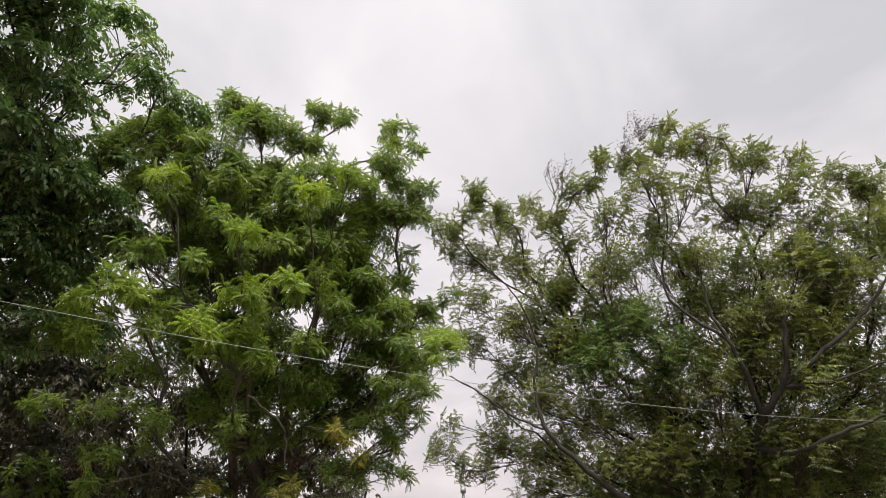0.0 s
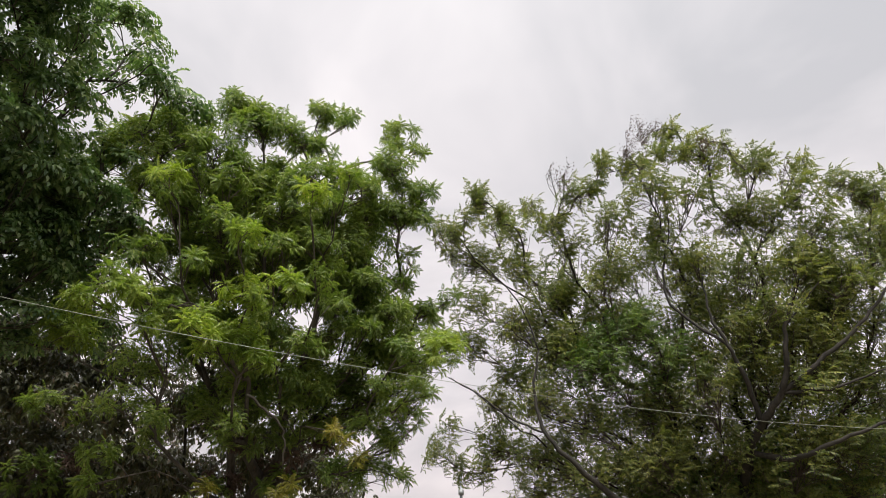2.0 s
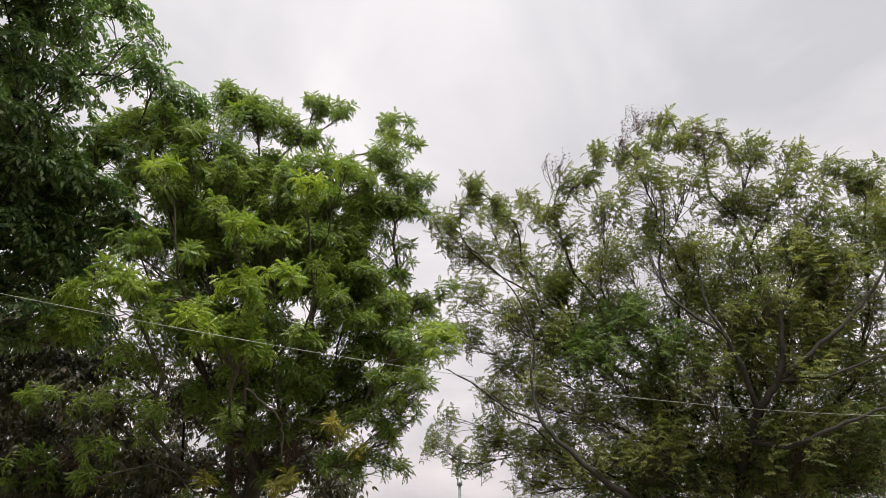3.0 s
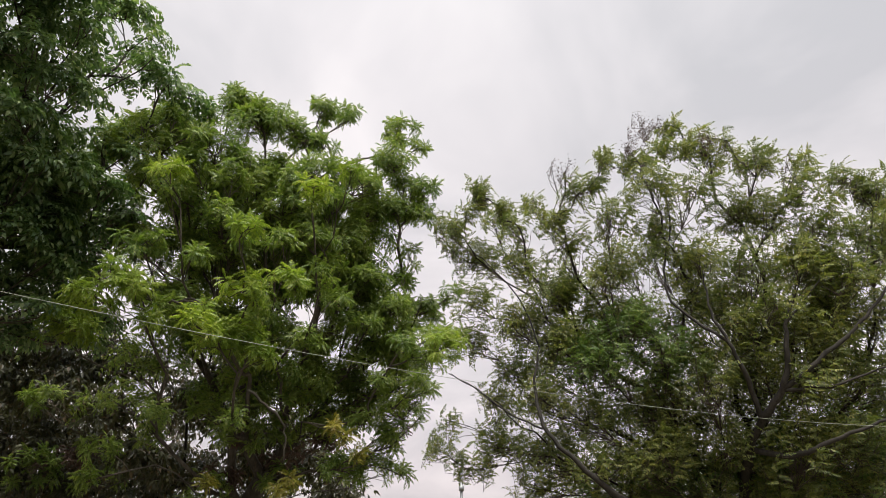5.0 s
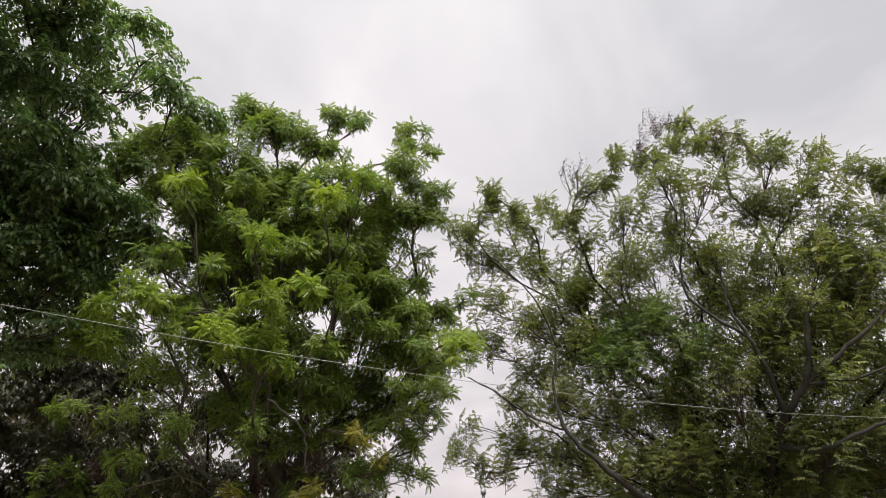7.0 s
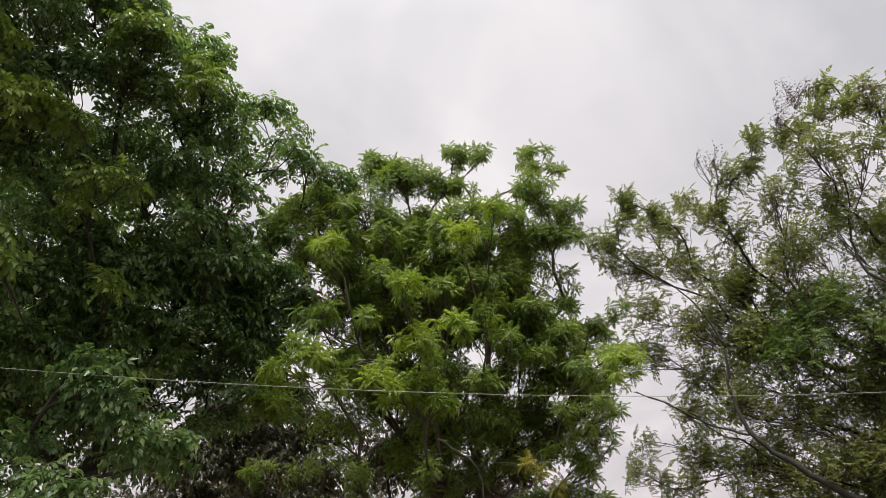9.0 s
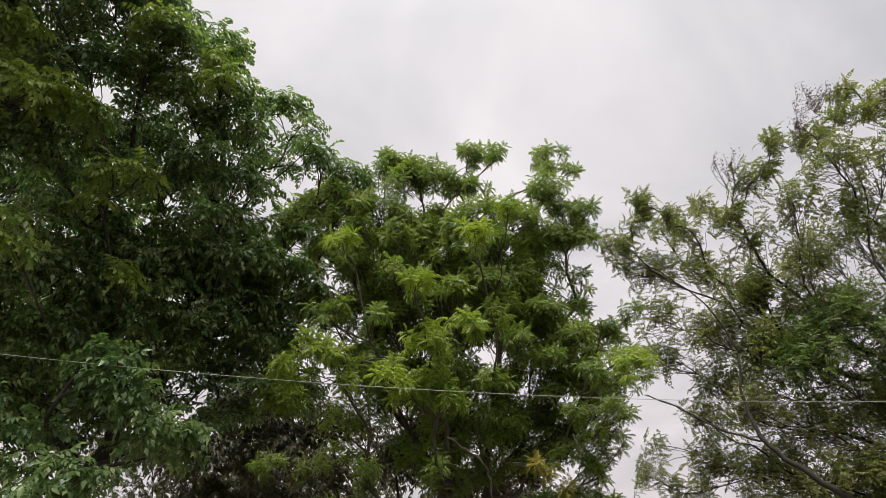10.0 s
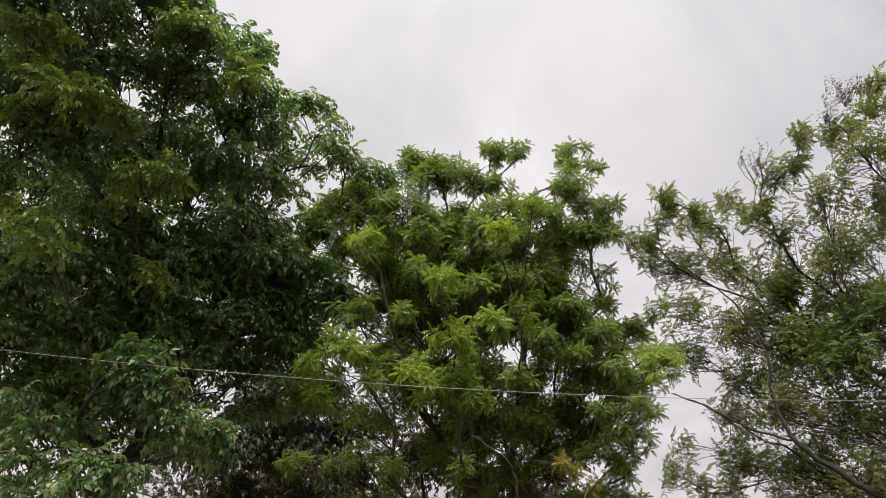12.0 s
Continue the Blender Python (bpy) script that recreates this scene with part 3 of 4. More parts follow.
FLAME_DEEP = [
    (5.76, 12.26, 2.73, 0.79), (6.20, 11.72, 2.51, 0.77), (7.16, 11.99, 2.80, 0.81), (6.71, 11.55, 3.47, 0.67),
    (5.96, 11.71, 3.13, 0.66), (5.28, 12.24, 2.82, 0.67), (4.55, 12.35, 2.84, 0.66), (7.64, 11.62, 3.30, 0.81),
    (3.79, 12.53, 2.57, 0.65), (2.87, 13.27, 2.63, 0.56),
]
DARK_TOP = [
    (-4.91, 5.14, 8.48, 0.41), (-4.58, 5.74, 8.29, 0.35), (-4.33, 5.71, 7.48, 0.31), (-4.73, 5.00, 7.75, 0.44),
    (-5.31, 4.81, 8.12, 0.56), (-5.54, 4.23, 7.74, 0.54), (-5.89, 3.88, 7.37, 0.53), (-5.48, 4.39, 8.63, 0.66),
    (-6.13, 3.86, 8.52, 0.75), (-5.07, 4.79, 8.79, 0.50), (-6.99, 3.68, 8.11, 0.76), (-6.84, 3.87, 6.87, 0.71),
]
DARK_UPPER = [
    (-5.84, 4.46, 6.77, 0.58), (-6.09, 4.18, 6.71, 0.45), (-5.61, 4.85, 7.34, 0.54), (-5.07, 5.18, 7.43, 0.54),
    (-4.81, 5.83, 7.21, 0.45), (-5.28, 5.58, 6.82, 0.51), (-4.64, 5.90, 6.51, 0.43), (-5.68, 5.32, 6.51, 0.46),
    (-6.11, 4.94, 6.30, 0.45), (-6.16, 4.50, 6.34, 0.45), (-6.80, 4.28, 6.06, 0.61),
]
DARK_REACH = [
    (-4.15, 6.20, 7.06, 0.32), (-4.10, 6.79, 7.84, 0.38), (-3.80, 7.65, 7.49, 0.31), 
    (-3.83, 7.15, 7.52, 0.25), (-4.36, 6.23, 6.39, 0.36), (-3.63, 7.98, 7.55, 0.12),
]
DARK_MID = [
    (-5.82, 5.44, 5.89, 0.45), (-5.31, 6.05, 6.26, 0.46), (-4.62, 6.22, 5.87, 0.43), (-5.50, 5.93, 5.52, 0.45),
    (-5.17, 6.36, 5.49, 0.45), (-4.83, 6.97, 5.53, 0.45), (-4.59, 6.94, 5.88, 0.35), (-4.40, 7.52, 5.77, 0.30),
    (-4.90, 7.37, 5.33, 0.37), (-5.33, 6.48, 4.88, 0.34), (-5.58, 6.68, 4.39, 0.29), (-4.69, 7.70, 5.21, 0.32),
    (-4.88, 6.76, 4.83, 0.40), (-5.72, 5.82, 4.99, 0.37), (-5.93, 5.17, 5.04, 0.43), (-6.29, 5.05, 4.79, 0.43),
    (-5.97, 5.54, 4.38, 0.43), (-5.18, 6.80, 4.44, 0.27), (-4.44, 7.00, 5.63, 0.31),
]
DARK_LOW = [
    (-6.60, 5.44, 4.45, 0.52), (-6.54, 6.00, 3.93, 0.46), (-6.31, 6.69, 3.79, 0.36), (-6.95, 5.72, 3.79, 0.46),
    (-6.23, 7.27, 3.47, 0.29), (-7.19, 5.07, 4.29, 0.69), (-7.07, 4.76, 5.23, 0.69), (-6.44, 5.70, 4.37, 0.45),
]
DARK_LINK = [
    (-4.65, 7.55, 5.12, 0.40), (-4.80, 7.40, 4.68, 0.43), (-4.54, 7.97, 4.92, 0.36), 
    (-4.83, 7.53, 5.66, 0.41), (-4.08, 7.15, 5.60, 0.34),
    (-4.92, 7.18, 5.09, 0.43), (-4.73, 7.53, 4.10, 0.38), (-5.20, 7.73, 4.45, 0.40),
    (-5.22, 7.87, 3.93, 0.40), (-4.81, 7.93, 4.38, 0.36), (-4.54, 8.13, 3.94, 0.32),
]
DARK_GAP = [
    (-8.13, 6.89, 3.18, 0.54), (-7.12, 6.39, 3.69, 0.41), (-7.81, 6.24, 3.60, 0.51), (-6.98, 5.93, 3.97, 0.39),
    (-6.91, 7.03, 3.50, 0.37), (-5.64, 7.72, 4.31, 0.37), (-5.58, 8.10, 4.81, 0.39), (-5.77, 7.60, 4.94, 0.33),
    (-5.39, 8.05, 4.12, 0.30), (-5.67, 7.01, 4.43, 0.31),
]
DARK_SPRIG = [
    (-6.07, 4.53, 5.39, 0.34), (-5.45, 4.08, 6.44, 0.42), (-4.36, 5.52, 7.75, 0.26), (-4.14, 5.49, 7.38, 0.19),
    (-4.60, 4.82, 7.77, 0.30), (-5.58, 3.76, 7.06, 0.32),
]
DARK_RIM = [
    (-4.67, 6.00, 8.64, 0.33), (-4.86, 6.00, 8.23, 0.35), (-4.56, 6.10, 8.17, 0.27), (-4.49, 6.20, 7.73, 0.31),
    (-4.72, 6.20, 7.37, 0.34), (-5.08, 5.60, 8.68, 0.35), (-5.33, 5.40, 8.90, 0.39), (-4.53, 6.60, 7.40, 0.31),
    (-4.83, 6.70, 7.07, 0.31), (-4.68, 7.60, 8.63, 0.25), (-4.22, 7.70, 8.35, 0.23), (-4.45, 7.60, 8.01, 0.30),
    (-4.65, 7.40, 7.57, 0.29), (-4.34, 7.70, 7.57, 0.28), (-3.96, 7.90, 7.65, 0.24), (-3.72, 8.00, 7.55, 0.19),
    (-5.02, 6.80, 6.53, 0.31),
    (-4.90, 7.20, 6.36, 0.30), (-5.14, 6.40, 6.78, 0.32), (-4.42, 7.60, 6.55, 0.26), (-4.71, 7.50, 6.19, 0.29),
]
DARK_SHADE = [
    (-11.30, 8.30, 9.10, 0.67), (-10.59, 8.30, 9.58, 0.67), (-10.57, 8.30, 8.05, 0.64), (-9.82, 8.50, 8.47, 0.64),
    (-10.78, 8.20, 7.34, 0.62), (-9.75, 8.30, 6.96, 0.60), (-9.12, 8.60, 7.30, 0.61), (-10.10, 8.00, 6.27, 0.53),
    (-9.12, 8.20, 5.87, 0.52), (-8.86, 9.00, 8.03, 0.59), (-8.66, 8.60, 6.34, 0.54), (-9.45, 8.00, 5.28, 0.45),
    (-8.33, 8.00, 4.85, 0.43), (-9.42, 7.80, 4.42, 0.43), (-8.16, 9.20, 7.50, 0.52), (-8.28, 9.20, 6.72, 0.46),
    (-8.49, 7.90, 4.16, 0.42),
]
DARK_SPRAY = [
    (-6.09, 4.30, 7.05, 0.19), (-5.71, 4.40, 6.77, 0.21), (-5.39, 4.50, 6.66, 0.21), (-5.05, 4.60, 6.44, 0.19),
    (-6.03, 4.20, 6.40, 0.18), (-4.98, 4.90, 5.91, 0.19), (-4.69, 5.10, 5.88, 0.17), (-5.24, 5.00, 5.66, 0.15),
    (-5.53, 4.20, 5.03, 0.17), (-5.36, 4.30, 4.79, 0.14), (-5.12, 5.40, 4.85, 0.17), (-5.03, 5.20, 7.44, 0.20),
    (-4.85, 5.60, 7.61, 0.20), (-5.25, 7.00, 5.81, 0.23), (-4.92, 7.20, 5.57, 0.23), (-4.56, 7.50, 5.29, 0.21),
    (-5.31, 7.00, 6.26, 0.24), (-5.23, 6.20, 6.00, 0.20),
]
DARK_CURTAIN = [
    (-4.82, 4.90, 3.77, 0.11), (-4.60, 4.90, 3.63, 0.11), (-4.50, 4.95, 3.73, 0.11), (-4.53, 5.00, 3.48, 0.13),
    (-4.39, 5.05, 3.53, 0.12), (-4.36, 5.10, 3.33, 0.12), (-4.21, 5.20, 3.23, 0.13), (-4.19, 5.40, 3.13, 0.13),
    (-4.31, 5.20, 3.06, 0.10), (-4.68, 5.00, 3.94, 0.10), (-4.11, 5.50, 3.17, 0.09), (-4.19, 5.50, 3.02, 0.10),
]
DARK_LEDGE = [
    (-5.36, 4.60, 2.85, 0.17), (-5.08, 4.70, 2.79, 0.16), (-4.83, 4.80, 2.82, 0.15), (-4.59, 4.90, 2.72, 0.15),
    (-5.23, 4.60, 2.60, 0.16), (-4.85, 4.70, 2.60, 0.15), (-4.68, 4.90, 2.59, 0.14), (-5.33, 4.60, 3.13, 0.13),
    (-5.15, 4.90, 3.25, 0.11), (-5.61, 4.60, 3.42, 0.12),
]
NEEM_WING = [
    (-0.87, 9.60, 7.41, 0.28), (-0.63, 9.60, 6.99, 0.27), (-1.30, 9.50, 7.03, 0.27), (-0.40, 9.70, 6.58, 0.23),
    (-0.80, 9.60, 6.53, 0.30), (-1.19, 9.50, 6.52, 0.30), (-1.41, 9.40, 6.08, 0.29),
    (-1.67, 9.20, 6.46, 0.29), (-0.26, 9.80, 6.58, 0.15), (-1.27, 9.40, 5.75, 0.20), (-2.06, 9.60, 8.46, 0.25),
    (-1.65, 9.80, 8.41, 0.21), (-0.82, 10.00, 8.01, 0.25), (-0.46, 10.10, 8.06, 0.20), (-3.32, 8.90, 8.22, 0.25),
    (-2.62, 8.90, 7.96, 0.20),
]
NEEM_PUFF = [
    (-3.16, 8.90, 8.01, 0.32), (-2.82, 8.80, 7.57, 0.35), (-4.04, 8.60, 7.53, 0.31), (-4.56, 8.70, 7.34, 0.31),
    (-3.69, 8.50, 7.11, 0.28), (-2.13, 8.90, 7.38, 0.30), (-2.91, 8.20, 6.28, 0.30), (-3.00, 8.00, 5.65, 0.30),
    (-2.64, 8.10, 5.54, 0.25), (-3.48, 8.20, 5.93, 0.26), (-1.87, 8.70, 6.76, 0.32), (-2.10, 8.50, 6.09, 0.29),
    (-2.14, 8.30, 5.39, 0.27), (-3.97, 8.00, 5.32, 0.22), (-1.77, 8.70, 5.57, 0.29), (-1.43, 8.90, 4.81, 0.27),
    (-1.56, 9.00, 5.27, 0.26), (-1.01, 9.20, 5.26, 0.25), (-0.76, 9.40, 4.82, 0.29), (-1.13, 9.10, 4.55, 0.25),
    (-1.75, 8.40, 4.09, 0.23), (-5.34, 8.20, 5.08, 0.22), (-4.37, 7.60, 4.11, 0.22), (-3.28, 7.80, 4.26, 0.20),
    (-3.96, 8.20, 2.73, 0.17), (-4.01, 8.20, 2.36, 0.18), (-3.52, 8.60, 3.13, 0.24), (-2.60, 8.60, 3.06, 0.20),
    (-1.44, 10.00, 2.69, 0.32), (-0.99, 10.20, 2.79, 0.28),
]
FLAME_FLAG = [
    (0.69, 12.00, 8.47, 0.21), (0.74, 12.00, 8.15, 0.20), (0.46, 12.00, 7.83, 0.22), (1.12, 11.90, 7.90, 0.20),
    (1.17, 11.90, 7.59, 0.20), (1.74, 11.70, 7.95, 0.18), (0.24, 12.20, 7.55, 0.20), (2.20, 11.50, 7.52, 0.19),
    (3.04, 11.30, 8.65, 0.22), (2.84, 11.20, 8.08, 0.23), (4.25, 11.00, 9.19, 0.17), (4.08, 11.00, 8.71, 0.21),
    (5.39, 10.60, 8.22, 0.23), (5.74, 10.50, 8.10, 0.22), (6.18, 10.30, 7.98, 0.18), (6.05, 10.30, 7.58, 0.20),
    (6.73, 10.10, 7.58, 0.21), (7.12, 10.00, 7.25, 0.25), (1.93, 11.80, 7.61, 0.20), (3.46, 11.20, 8.40, 0.24),
    (4.53, 10.90, 8.65, 0.21), (4.92, 10.80, 8.34, 0.23),
]

NEEM_LIMB = [
    (-1.68, 9.50, 7.32, 0.04), (-1.43, 9.70, 7.54, 0.04), (-1.14, 9.90, 7.73, 0.04), (-2.69, 9.00, 6.79, 0.03),
    (-2.57, 9.10, 7.02, 0.03), (-2.48, 9.20, 7.21, 0.04), (-2.02, 9.60, 7.95, 0.04), (-2.13, 9.60, 8.15, 0.04),
]
NEEM_STEM = [
    (-2.60, 9.30, 3.71, 0.03), (-2.39, 9.40, 3.55, 0.03), (-2.19, 9.50, 3.39, 0.03), (-3.12, 7.60, 4.31, 0.03),
    (-2.86, 7.70, 4.30, 0.03), (-1.50, 8.60, 4.68, 0.03), (-0.56, 9.60, 5.21, 0.03), (-0.34, 9.80, 5.20, 0.03),
]
FLAME_LIMB = [
    (0.18, 12.80, 4.76, 0.04), (0.71, 12.70, 4.42, 0.04), (1.21, 12.60, 3.95, 0.04), (1.65, 12.20, 3.60, 0.04),
    (2.13, 12.00, 3.15, 0.04), (2.71, 12.00, 2.65, 0.04), (4.39, 10.80, 5.02, 0.04), (4.82, 11.00, 4.60, 0.04),
    (5.56, 10.60, 4.36, 0.04), (5.90, 10.40, 4.53, 0.04), (6.29, 10.20, 4.75, 0.04), (5.32, 11.00, 3.86, 0.04),
    (5.15, 11.40, 3.48, 0.04),
]
NEEM_LEFT = [
    (-3.71, 7.90, 7.05, 0.27), (-3.41, 7.90, 6.82, 0.23), (-4.06, 7.70, 6.82, 0.26), (-3.83, 7.80, 6.57, 0.27),
    (-4.21, 7.60, 6.44, 0.22), (-3.45, 7.90, 6.37, 0.26), (-3.47, 8.40, 7.49, 0.22), (-3.90, 7.80, 6.13, 0.25),
    (-4.37, 7.50, 6.55, 0.18), (-3.61, 7.90, 5.98, 0.25), (-4.00, 7.70, 5.74, 0.22),
]
NEEM_ARMS = [
    ([(-2.21, 8.90, 6.40), (-1.84, 9.40, 7.16), (-1.44, 9.70, 7.53), (-1.00, 9.90, 7.81), (-0.78, 10.00, 8.05)], 0.022, 0.009),
    ([(-2.85, 8.60, 6.14), (-2.70, 8.90, 6.68), (-2.53, 9.10, 7.10), (-2.22, 9.50, 7.77), (-2.07, 9.60, 8.35)], 0.024, 0.008),
    ([(-2.53, 8.90, 3.55), (-2.24, 9.00, 3.35), (-2.03, 9.20, 3.10), (-2.08, 9.30, 2.68)], 0.020, 0.010),
    ([(-3.22, 7.60, 4.29), (-2.98, 7.50, 4.29), (-2.77, 7.60, 4.23)], 0.016, 0.009),
]
FLAME_ARMS = [
    ([(5.30, 12.90, 2.20), (4.88, 11.20, 3.19), (4.91, 10.60, 3.52), (5.13, 10.20, 3.91), (5.20, 10.00, 4.33), (5.20, 9.90, 4.83), (5.44, 9.90, 5.38)], 0.085, 0.020),
    ([(5.13, 10.20, 3.91), (5.60, 9.90, 4.31), (6.14, 9.70, 4.73), (6.59, 9.60, 5.18), (6.94, 9.60, 5.73)], 0.045, 0.014),
    ([(4.91, 10.60, 3.52), (4.64, 10.30, 4.23), (4.43, 10.20, 4.65), (4.22, 10.20, 5.11), (4.25, 10.30, 5.82)], 0.045, 0.012),
    ([(5.30, 12.90, 2.20), (3.38, 11.90, 2.21), (2.68, 11.50, 2.59), (2.07, 11.40, 3.07), (1.67, 11.50, 3.53), (1.57, 11.60, 4.26), (1.70, 11.60, 4.95)], 0.070, 0.014),
    ([(1.67, 11.50, 3.53), (1.14, 11.90, 3.85), (0.68, 12.20, 4.29), (0.13, 12.60, 4.71)], 0.018, 0.008),
    ([(1.70, 11.60, 4.95), (1.45, 11.70, 5.83), (1.02, 11.80, 6.42), (0.56, 12.00, 6.97)], 0.016, 0.008),
    ([(4.88, 11.20, 3.19), (5.24, 10.30, 2.94), (5.67, 9.90, 3.20), (6.26, 9.60, 3.39)], 0.050, 0.020),
    ([(5.13, 10.20, 3.91), (5.61, 9.80, 3.86), (6.40, 9.50, 4.12)], 0.030, 0.012),
    ([(4.43, 10.20, 4.65), (3.69, 10.60, 5.44), (3.74, 10.70, 6.19), (4.06, 10.80, 7.00), (3.98, 11.00, 8.28)], 0.026, 0.008),
    ([(5.20, 9.90, 4.83), (5.88, 9.90, 5.57), (6.28, 9.90, 6.15)], 0.016, 0.008),
]
NEEM_SKIRT = [
    (-0.10, 9.00, 4.32, 0.23), (-0.29, 9.00, 4.04, 0.21), (-0.43, 9.50, 3.77, 0.24), (-0.18, 9.60, 3.71, 0.16),
    (-0.65, 9.60, 3.48, 0.27), (-0.30, 9.80, 3.40, 0.16), (-0.74, 10.00, 3.00, 0.27), (-0.55, 10.00, 2.62, 0.16),
    (-1.14, 9.80, 3.28, 0.25), (-0.88, 9.40, 3.75, 0.23),
]
DARK_PATCH = [
    (-4.35, 7.40, 6.43, 0.24), (-4.46, 7.00, 6.79, 0.24), (-4.63, 7.00, 6.24, 0.26), (-4.18, 7.60, 6.27, 0.22),
    (-4.16, 7.81, 5.40, 0.36), (-4.25, 8.25, 4.34, 0.36),
]
SHADING_BOUGHS = fillers(12, (-6.2, 2.6, 10.0), (2.1, 1.1, 0.9), 0.6, 41)  # unseen boughs, added to the crown to shade the low leaves
NEEM_BODY = fillers(38, (-2.4, 10.4, 4.7), (2.1, 0.9, 1.5), 0.42, 31) + fillers(22, (-2.6, 10.2, 6.4), (1.9, 0.8, 1.2), 0.4, 32)
FLAME_BODY = fillers(24, (5.0, 12.4, 4.6), (3.6, 1.0, 2.6), 0.55, 33)
tree("neem_tree", "bright green neem tree with drooping fine leaves and hanging dry pods", "tree",
     (-3.2, 11.8, 0.0), (-3.1, 11.5, 2.2), 0.26,
     [(NEEM_LIMB + NEEM_STEM, NEEM_LEAF, 0.0), (NEEM_TOP, NEEM_LEAF, 1.0), (NEEM_LEFT, NEEM_LEAF, 1.0), (NEEM_SKIRT, NEEM_LEAF, 1.0), (NEEM_WING, NEEM_LEAF, 1.1), (NEEM_PUFF, NEEM_LEAF, 1.1), (NEEM_BODY, NEEM_LEAF, 0.5, NEEM_INNER), (NEEM_CROWN, NEEM_LEAF, 1.0), (NEEM_RIGHT + NEEM_SIDE, NEEM_LEAF, 0.9), (NEEM_LOW, NEEM_LEAF, 0.6),
      (NEEM_FRESH, NEEM_YOUNG, 1.2), (NEEM_DRY, POD, 0.5), (NEEM_YELLOWED, NEEM_YELLOW, 1.0),
      (inner(NEEM_CROWN + NEEM_RIGHT[:8] + NEEM_FRESH, (-3.2, 11.6, 5.0), 0.4, 1.25, 4), NEEM_LEAF, 0.4, NEEM_INNER),
      (beside(NEEM_CROWN + NEEM_RIGHT[:8] + NEEM_TOP[6:], (-2.9, 9.0, 5.2), 5), NEEM_LEAF, 0.9),
      (beside(NEEM_LOW[:6] + NEEM_CROWN[:8] + NEEM_FRESH, (-3.2, 9.0, 4.8), 7), NEEM_LEAF, 0.8)],
     NEEM_SHAPES, BARK_GREY, (0.1, 0, 0), 0.3, 15, 0.006, 0.82, 11, "tuft", singles_before=9.4, single_mat=NEEM_YOUNG, arms=NEEM_ARMS)
tree("feathery_tree", "tall sparse tree with feathery olive leaves blown by the wind", "tree",
     (5.3, 13.1, 0.0), (5.3, 12.9, 2.2), 0.21,
     [(FLAME_LIMB, FEATHER_LEAF, 0.0), (FLAME_TOP, FEATHER_LEAF, 0.7), (FLAME_UPPER, FEATHER_LEAF, 0.9), (FLAME_MID, FEATHER_LEAF, 0.9), (FLAME_LEFT, FEATHER_LEAF, 0.9),
      (FLAME_LOW, FEATHER_LEAF, 0.9), (FLAME_FRONT, FEATHER_GREEN, 1.2), (FLAME_EDGE, FEATHER_LEAF, 1.6), (FLAME_FLAG, FEATHER_LEAF, 1.6), (FLAME_BODY, FEATHER_LEAF, 0.6, FEATHER_INNER),
      (FLAME_BARE, POD, 0.9, SEED_SHAPES), (FLAME_BACK, FEATHER_LEAF, 0.5, FEATHER_INNER), (FLAME_DEEP, FEATHER_GREEN, 1.0, FEATHER_INNER),
      (beside(FLAME_UPPER + FLAME_MID, (5.0, 12.2, 4.8), 3), FEATHER_LEAF, 0.8),
      (inner(FLAME_LOW + FLAME_MID + FLAME_LEFT, (5.0, 13.8, 4.4), 0.5, 1.1, 6), FEATHER_LEAF, 0.45, FEATHER_INNER)],
     FEATHER_SHAPES, BARK_DARK, (0.6, 0.05, 0.1), 0.2, 12.5, 0.007, 1.05, 23, "switch", sag=0.04, singles_before=11.6, single_mat=FEATHER_GREEN, arms=FLAME_ARMS)
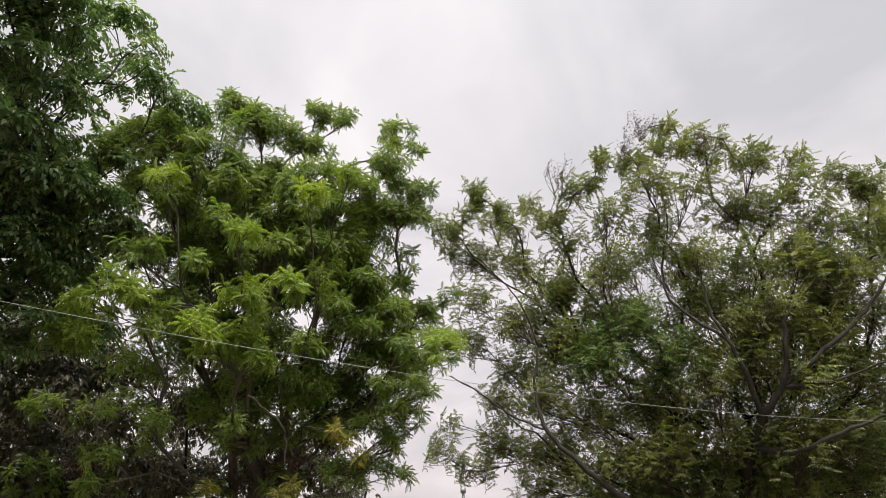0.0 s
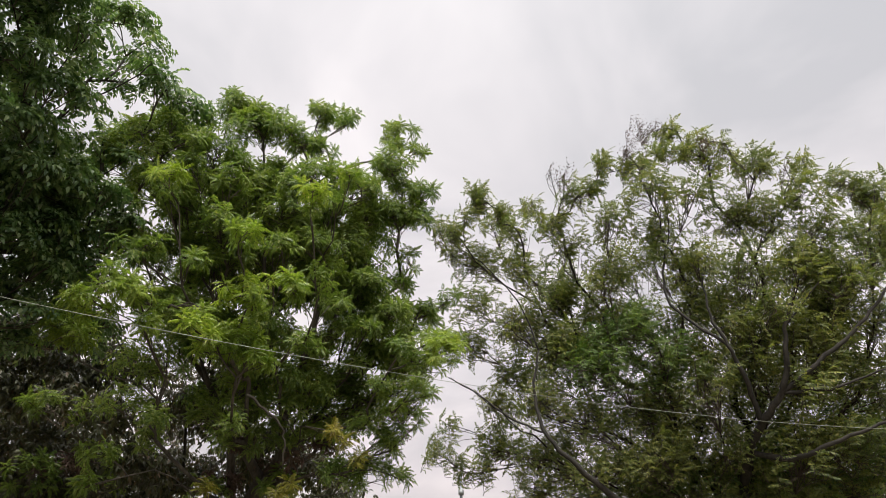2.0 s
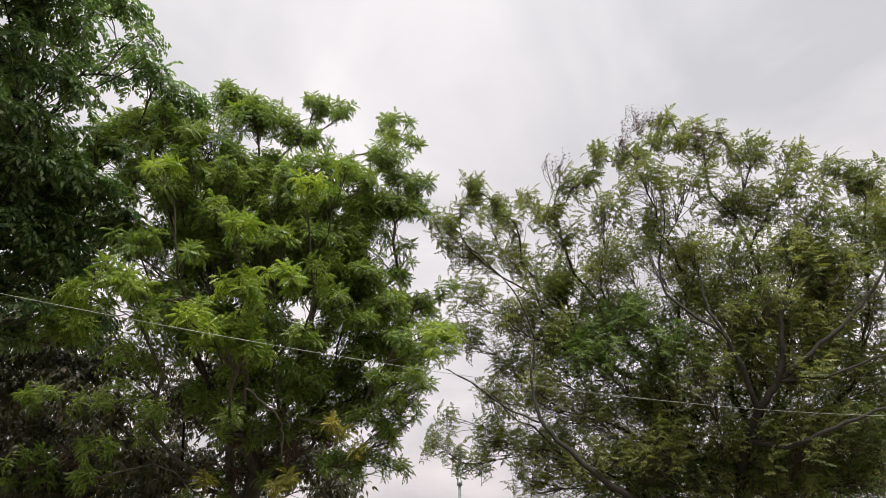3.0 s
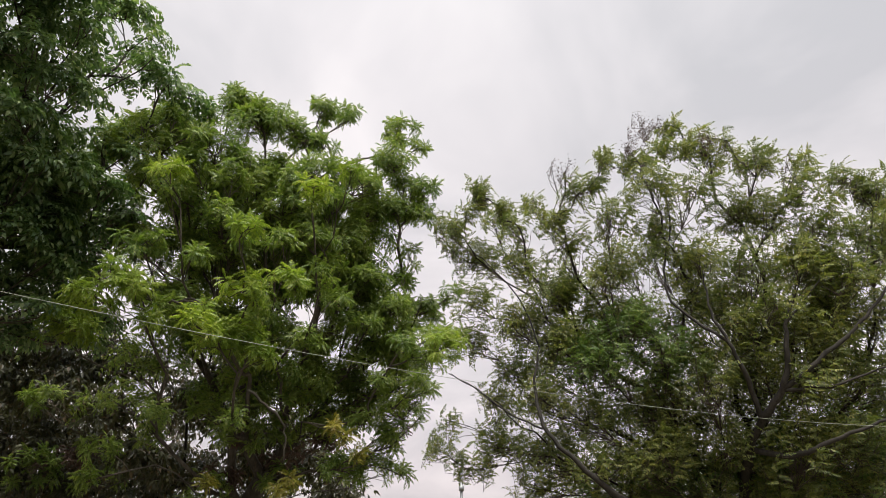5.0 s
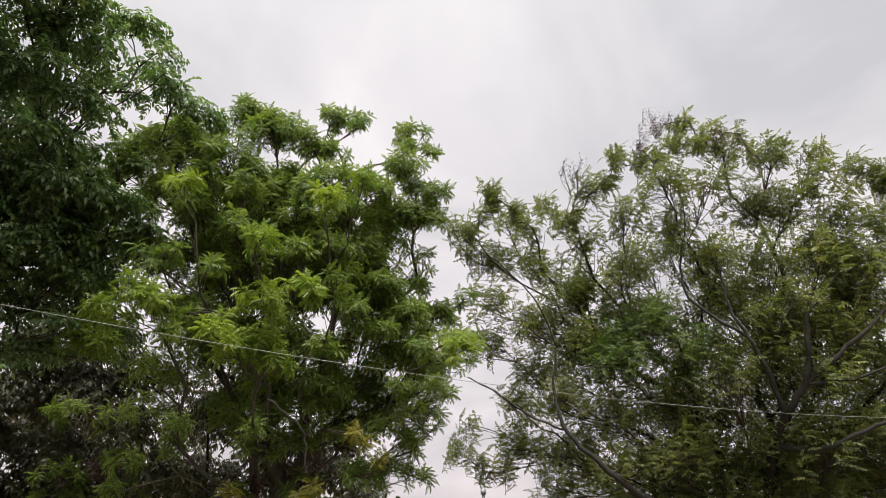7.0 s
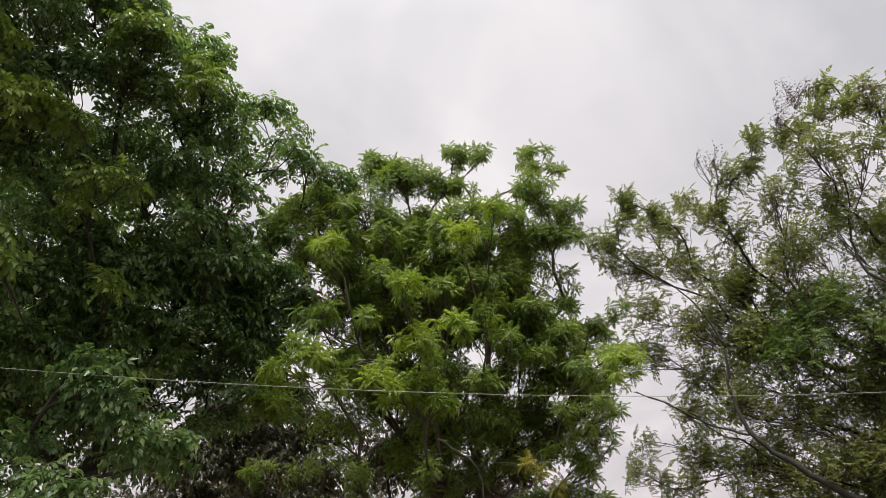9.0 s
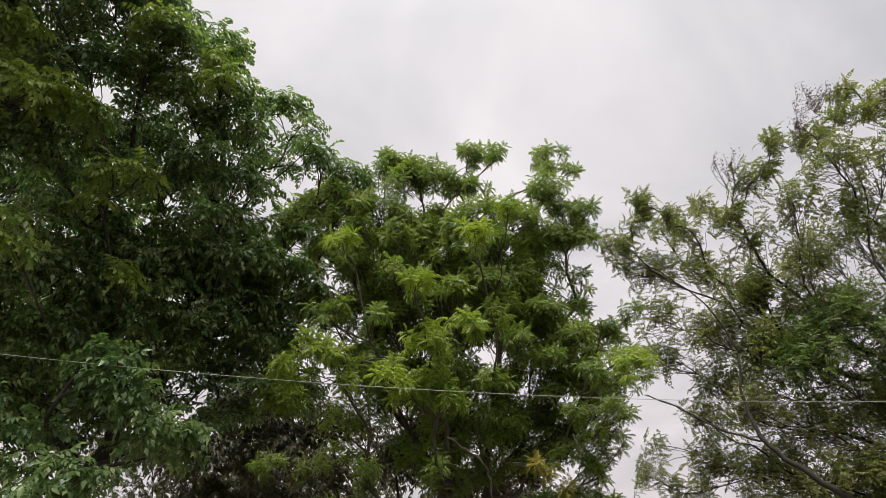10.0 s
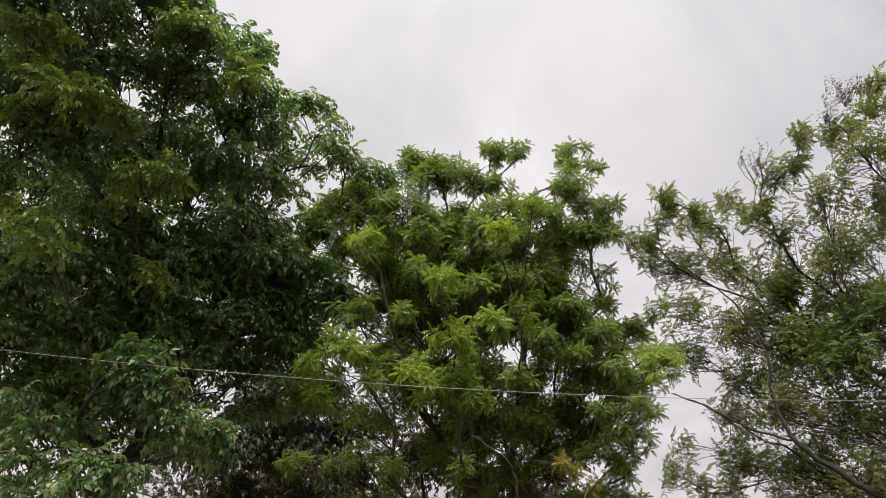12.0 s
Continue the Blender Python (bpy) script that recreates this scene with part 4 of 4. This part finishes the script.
tree("broadleaf_tree", "tall dense tree with dark glossy broad leaves", "tree",
     (-7.6, 7.9, 0.0), (-7.4, 7.8, 2.2), 0.27,
     [(DARK_TOP, DARK_LEAF, 1.0), (DARK_UPPER, DARK_LEAF, 1.0), (DARK_REACH, DARK_LEAF, 0.9), (DARK_MID, DARK_LEAF, 1.0), (DARK_LOW, DARK_LEAF, 0.9),
      ([(x, y, z, r * 0.75) for x, y, z, r in DARK_LEDGE], DARK_LEAF, 0.7), ([(x, y, z, r * 0.6) for x, y, z, r in DARK_CURTAIN], DARK_LEAF, 0.5), (DARK_RIM, DARK_LEAF, 0.6), (DARK_SPRAY, DARK_YOUNG, 1.2),
      (DARK_SHADE, DARK_LEAF, 0.8, BROAD_INNER), (DARK_PATCH, DARK_LEAF, 0.7), (SHADING_BOUGHS, DARK_LEAF, 0.8, BROAD_INNER), (DARK_SPRIG, DARK_YOUNG, 1.0), (DARK_LINK + DARK_GAP, DARK_LEAF, 0.7),
      # canopy added above the view, which shades the boughs below
      (fillers(14, (-9.0, 8.0, 9.8), (2.2, 2.4, 1.3), 0.6, 14), DARK_LEAF, 0.8, BROAD_INNER),
      (inner(DARK_MID + DARK_LOW, (-7.3, 8.2, 5.5), 0.35, 1.25, 8), DARK_LEAF, 0.5),
      (beside(DARK_MID + DARK_LOW + DARK_REACH[5:], (-5.4, 6.4, 5.0), 9), DARK_LEAF, 0.5)],
     BROAD_SHAPES, BARK_DARK, (0.1, 0, 0), 0.3, 9.5, 0.008, 1.05, 37, "spray", singles_before=7.0, single_mat=DARK_YOUNG)
tree("hazy_tree", "thin brownish tree behind the others, half hidden", "tree",
     (-6.6, 15.0, 0.0), (-6.5, 14.9, 1.4), 0.24,
     [(HAZY_NEAR + HAZY_SIDE, HAZY_LEAF, 2.6), (fillers(80, (-10.2, 15.8, 3.6), (8.6, 1.6, 3.6), 0.85, 12), HAZY_LEAF, 0.6)],
     FAR_SHAPES, BARK_DARK, (0.2, 0, 0), 0.5, 4.5, 0.007, 1.1, 51, "spray")


# ---- cable and far pole ----
def cable():
    """A slack cable that runs past the trees."""
    a, b = np.array([-6.245, 5.475]), np.array([4.699, 10.324])
    pts = []
    for s in np.linspace(-2.0, 3.2, 110):
        p = a + (b - a) * s
        u = min(max(s, -0.3), 1.5)
        z = 0.832 * u * u - 1.482 * u + 4.172 + (s - u) * (1.664 * u - 1.482)
        pts.append((0.82 * p[0], 0.82 * p[1], 1.6 + 0.82 * (z - 1.6)))
    v, fc = tube(pts, [0.0028] * len(pts), 8)
    tagged(new("cable", mesh_of("cable", v, fc, CABLE, True)), label="pale weathered overhead cable strung past the trees", category="cable")


def far_pole():
    top = tagged(new("pole"), label="thin grey steel pole beyond the trees", category="pole")
    top.location = (0.73, 25.83, 0)
    v, fc = tube([(0, 0, z) for z in (0, 1.5, 3.0, 4.4)], [0.075, 0.065, 0.055, 0.05], 12)
    child("shaft", mesh_of("shaft", v, fc, STEEL, True), top)
    v, fc = tube([(0, 0, 4.4), (0, 0, 4.44), (0, 0, 4.5)], [0.065, 0.06, 0.02], 12)
    child("cap", mesh_of("cap", v, fc, STEEL), top)
    v, fc = tube([(0, 0, 3.72), (0, 0, 3.9)], [0.1, 0.1], 12)
    child("clamp", mesh_of("clamp", v, fc, STEEL), top)
    v, fc = tube([(0, 0, 0), (0, 0, 0.04)], [0.2, 0.2], 8)
    child("base_plate", mesh_of("base_plate", v, fc, STEEL), top)


cable()
far_pole()
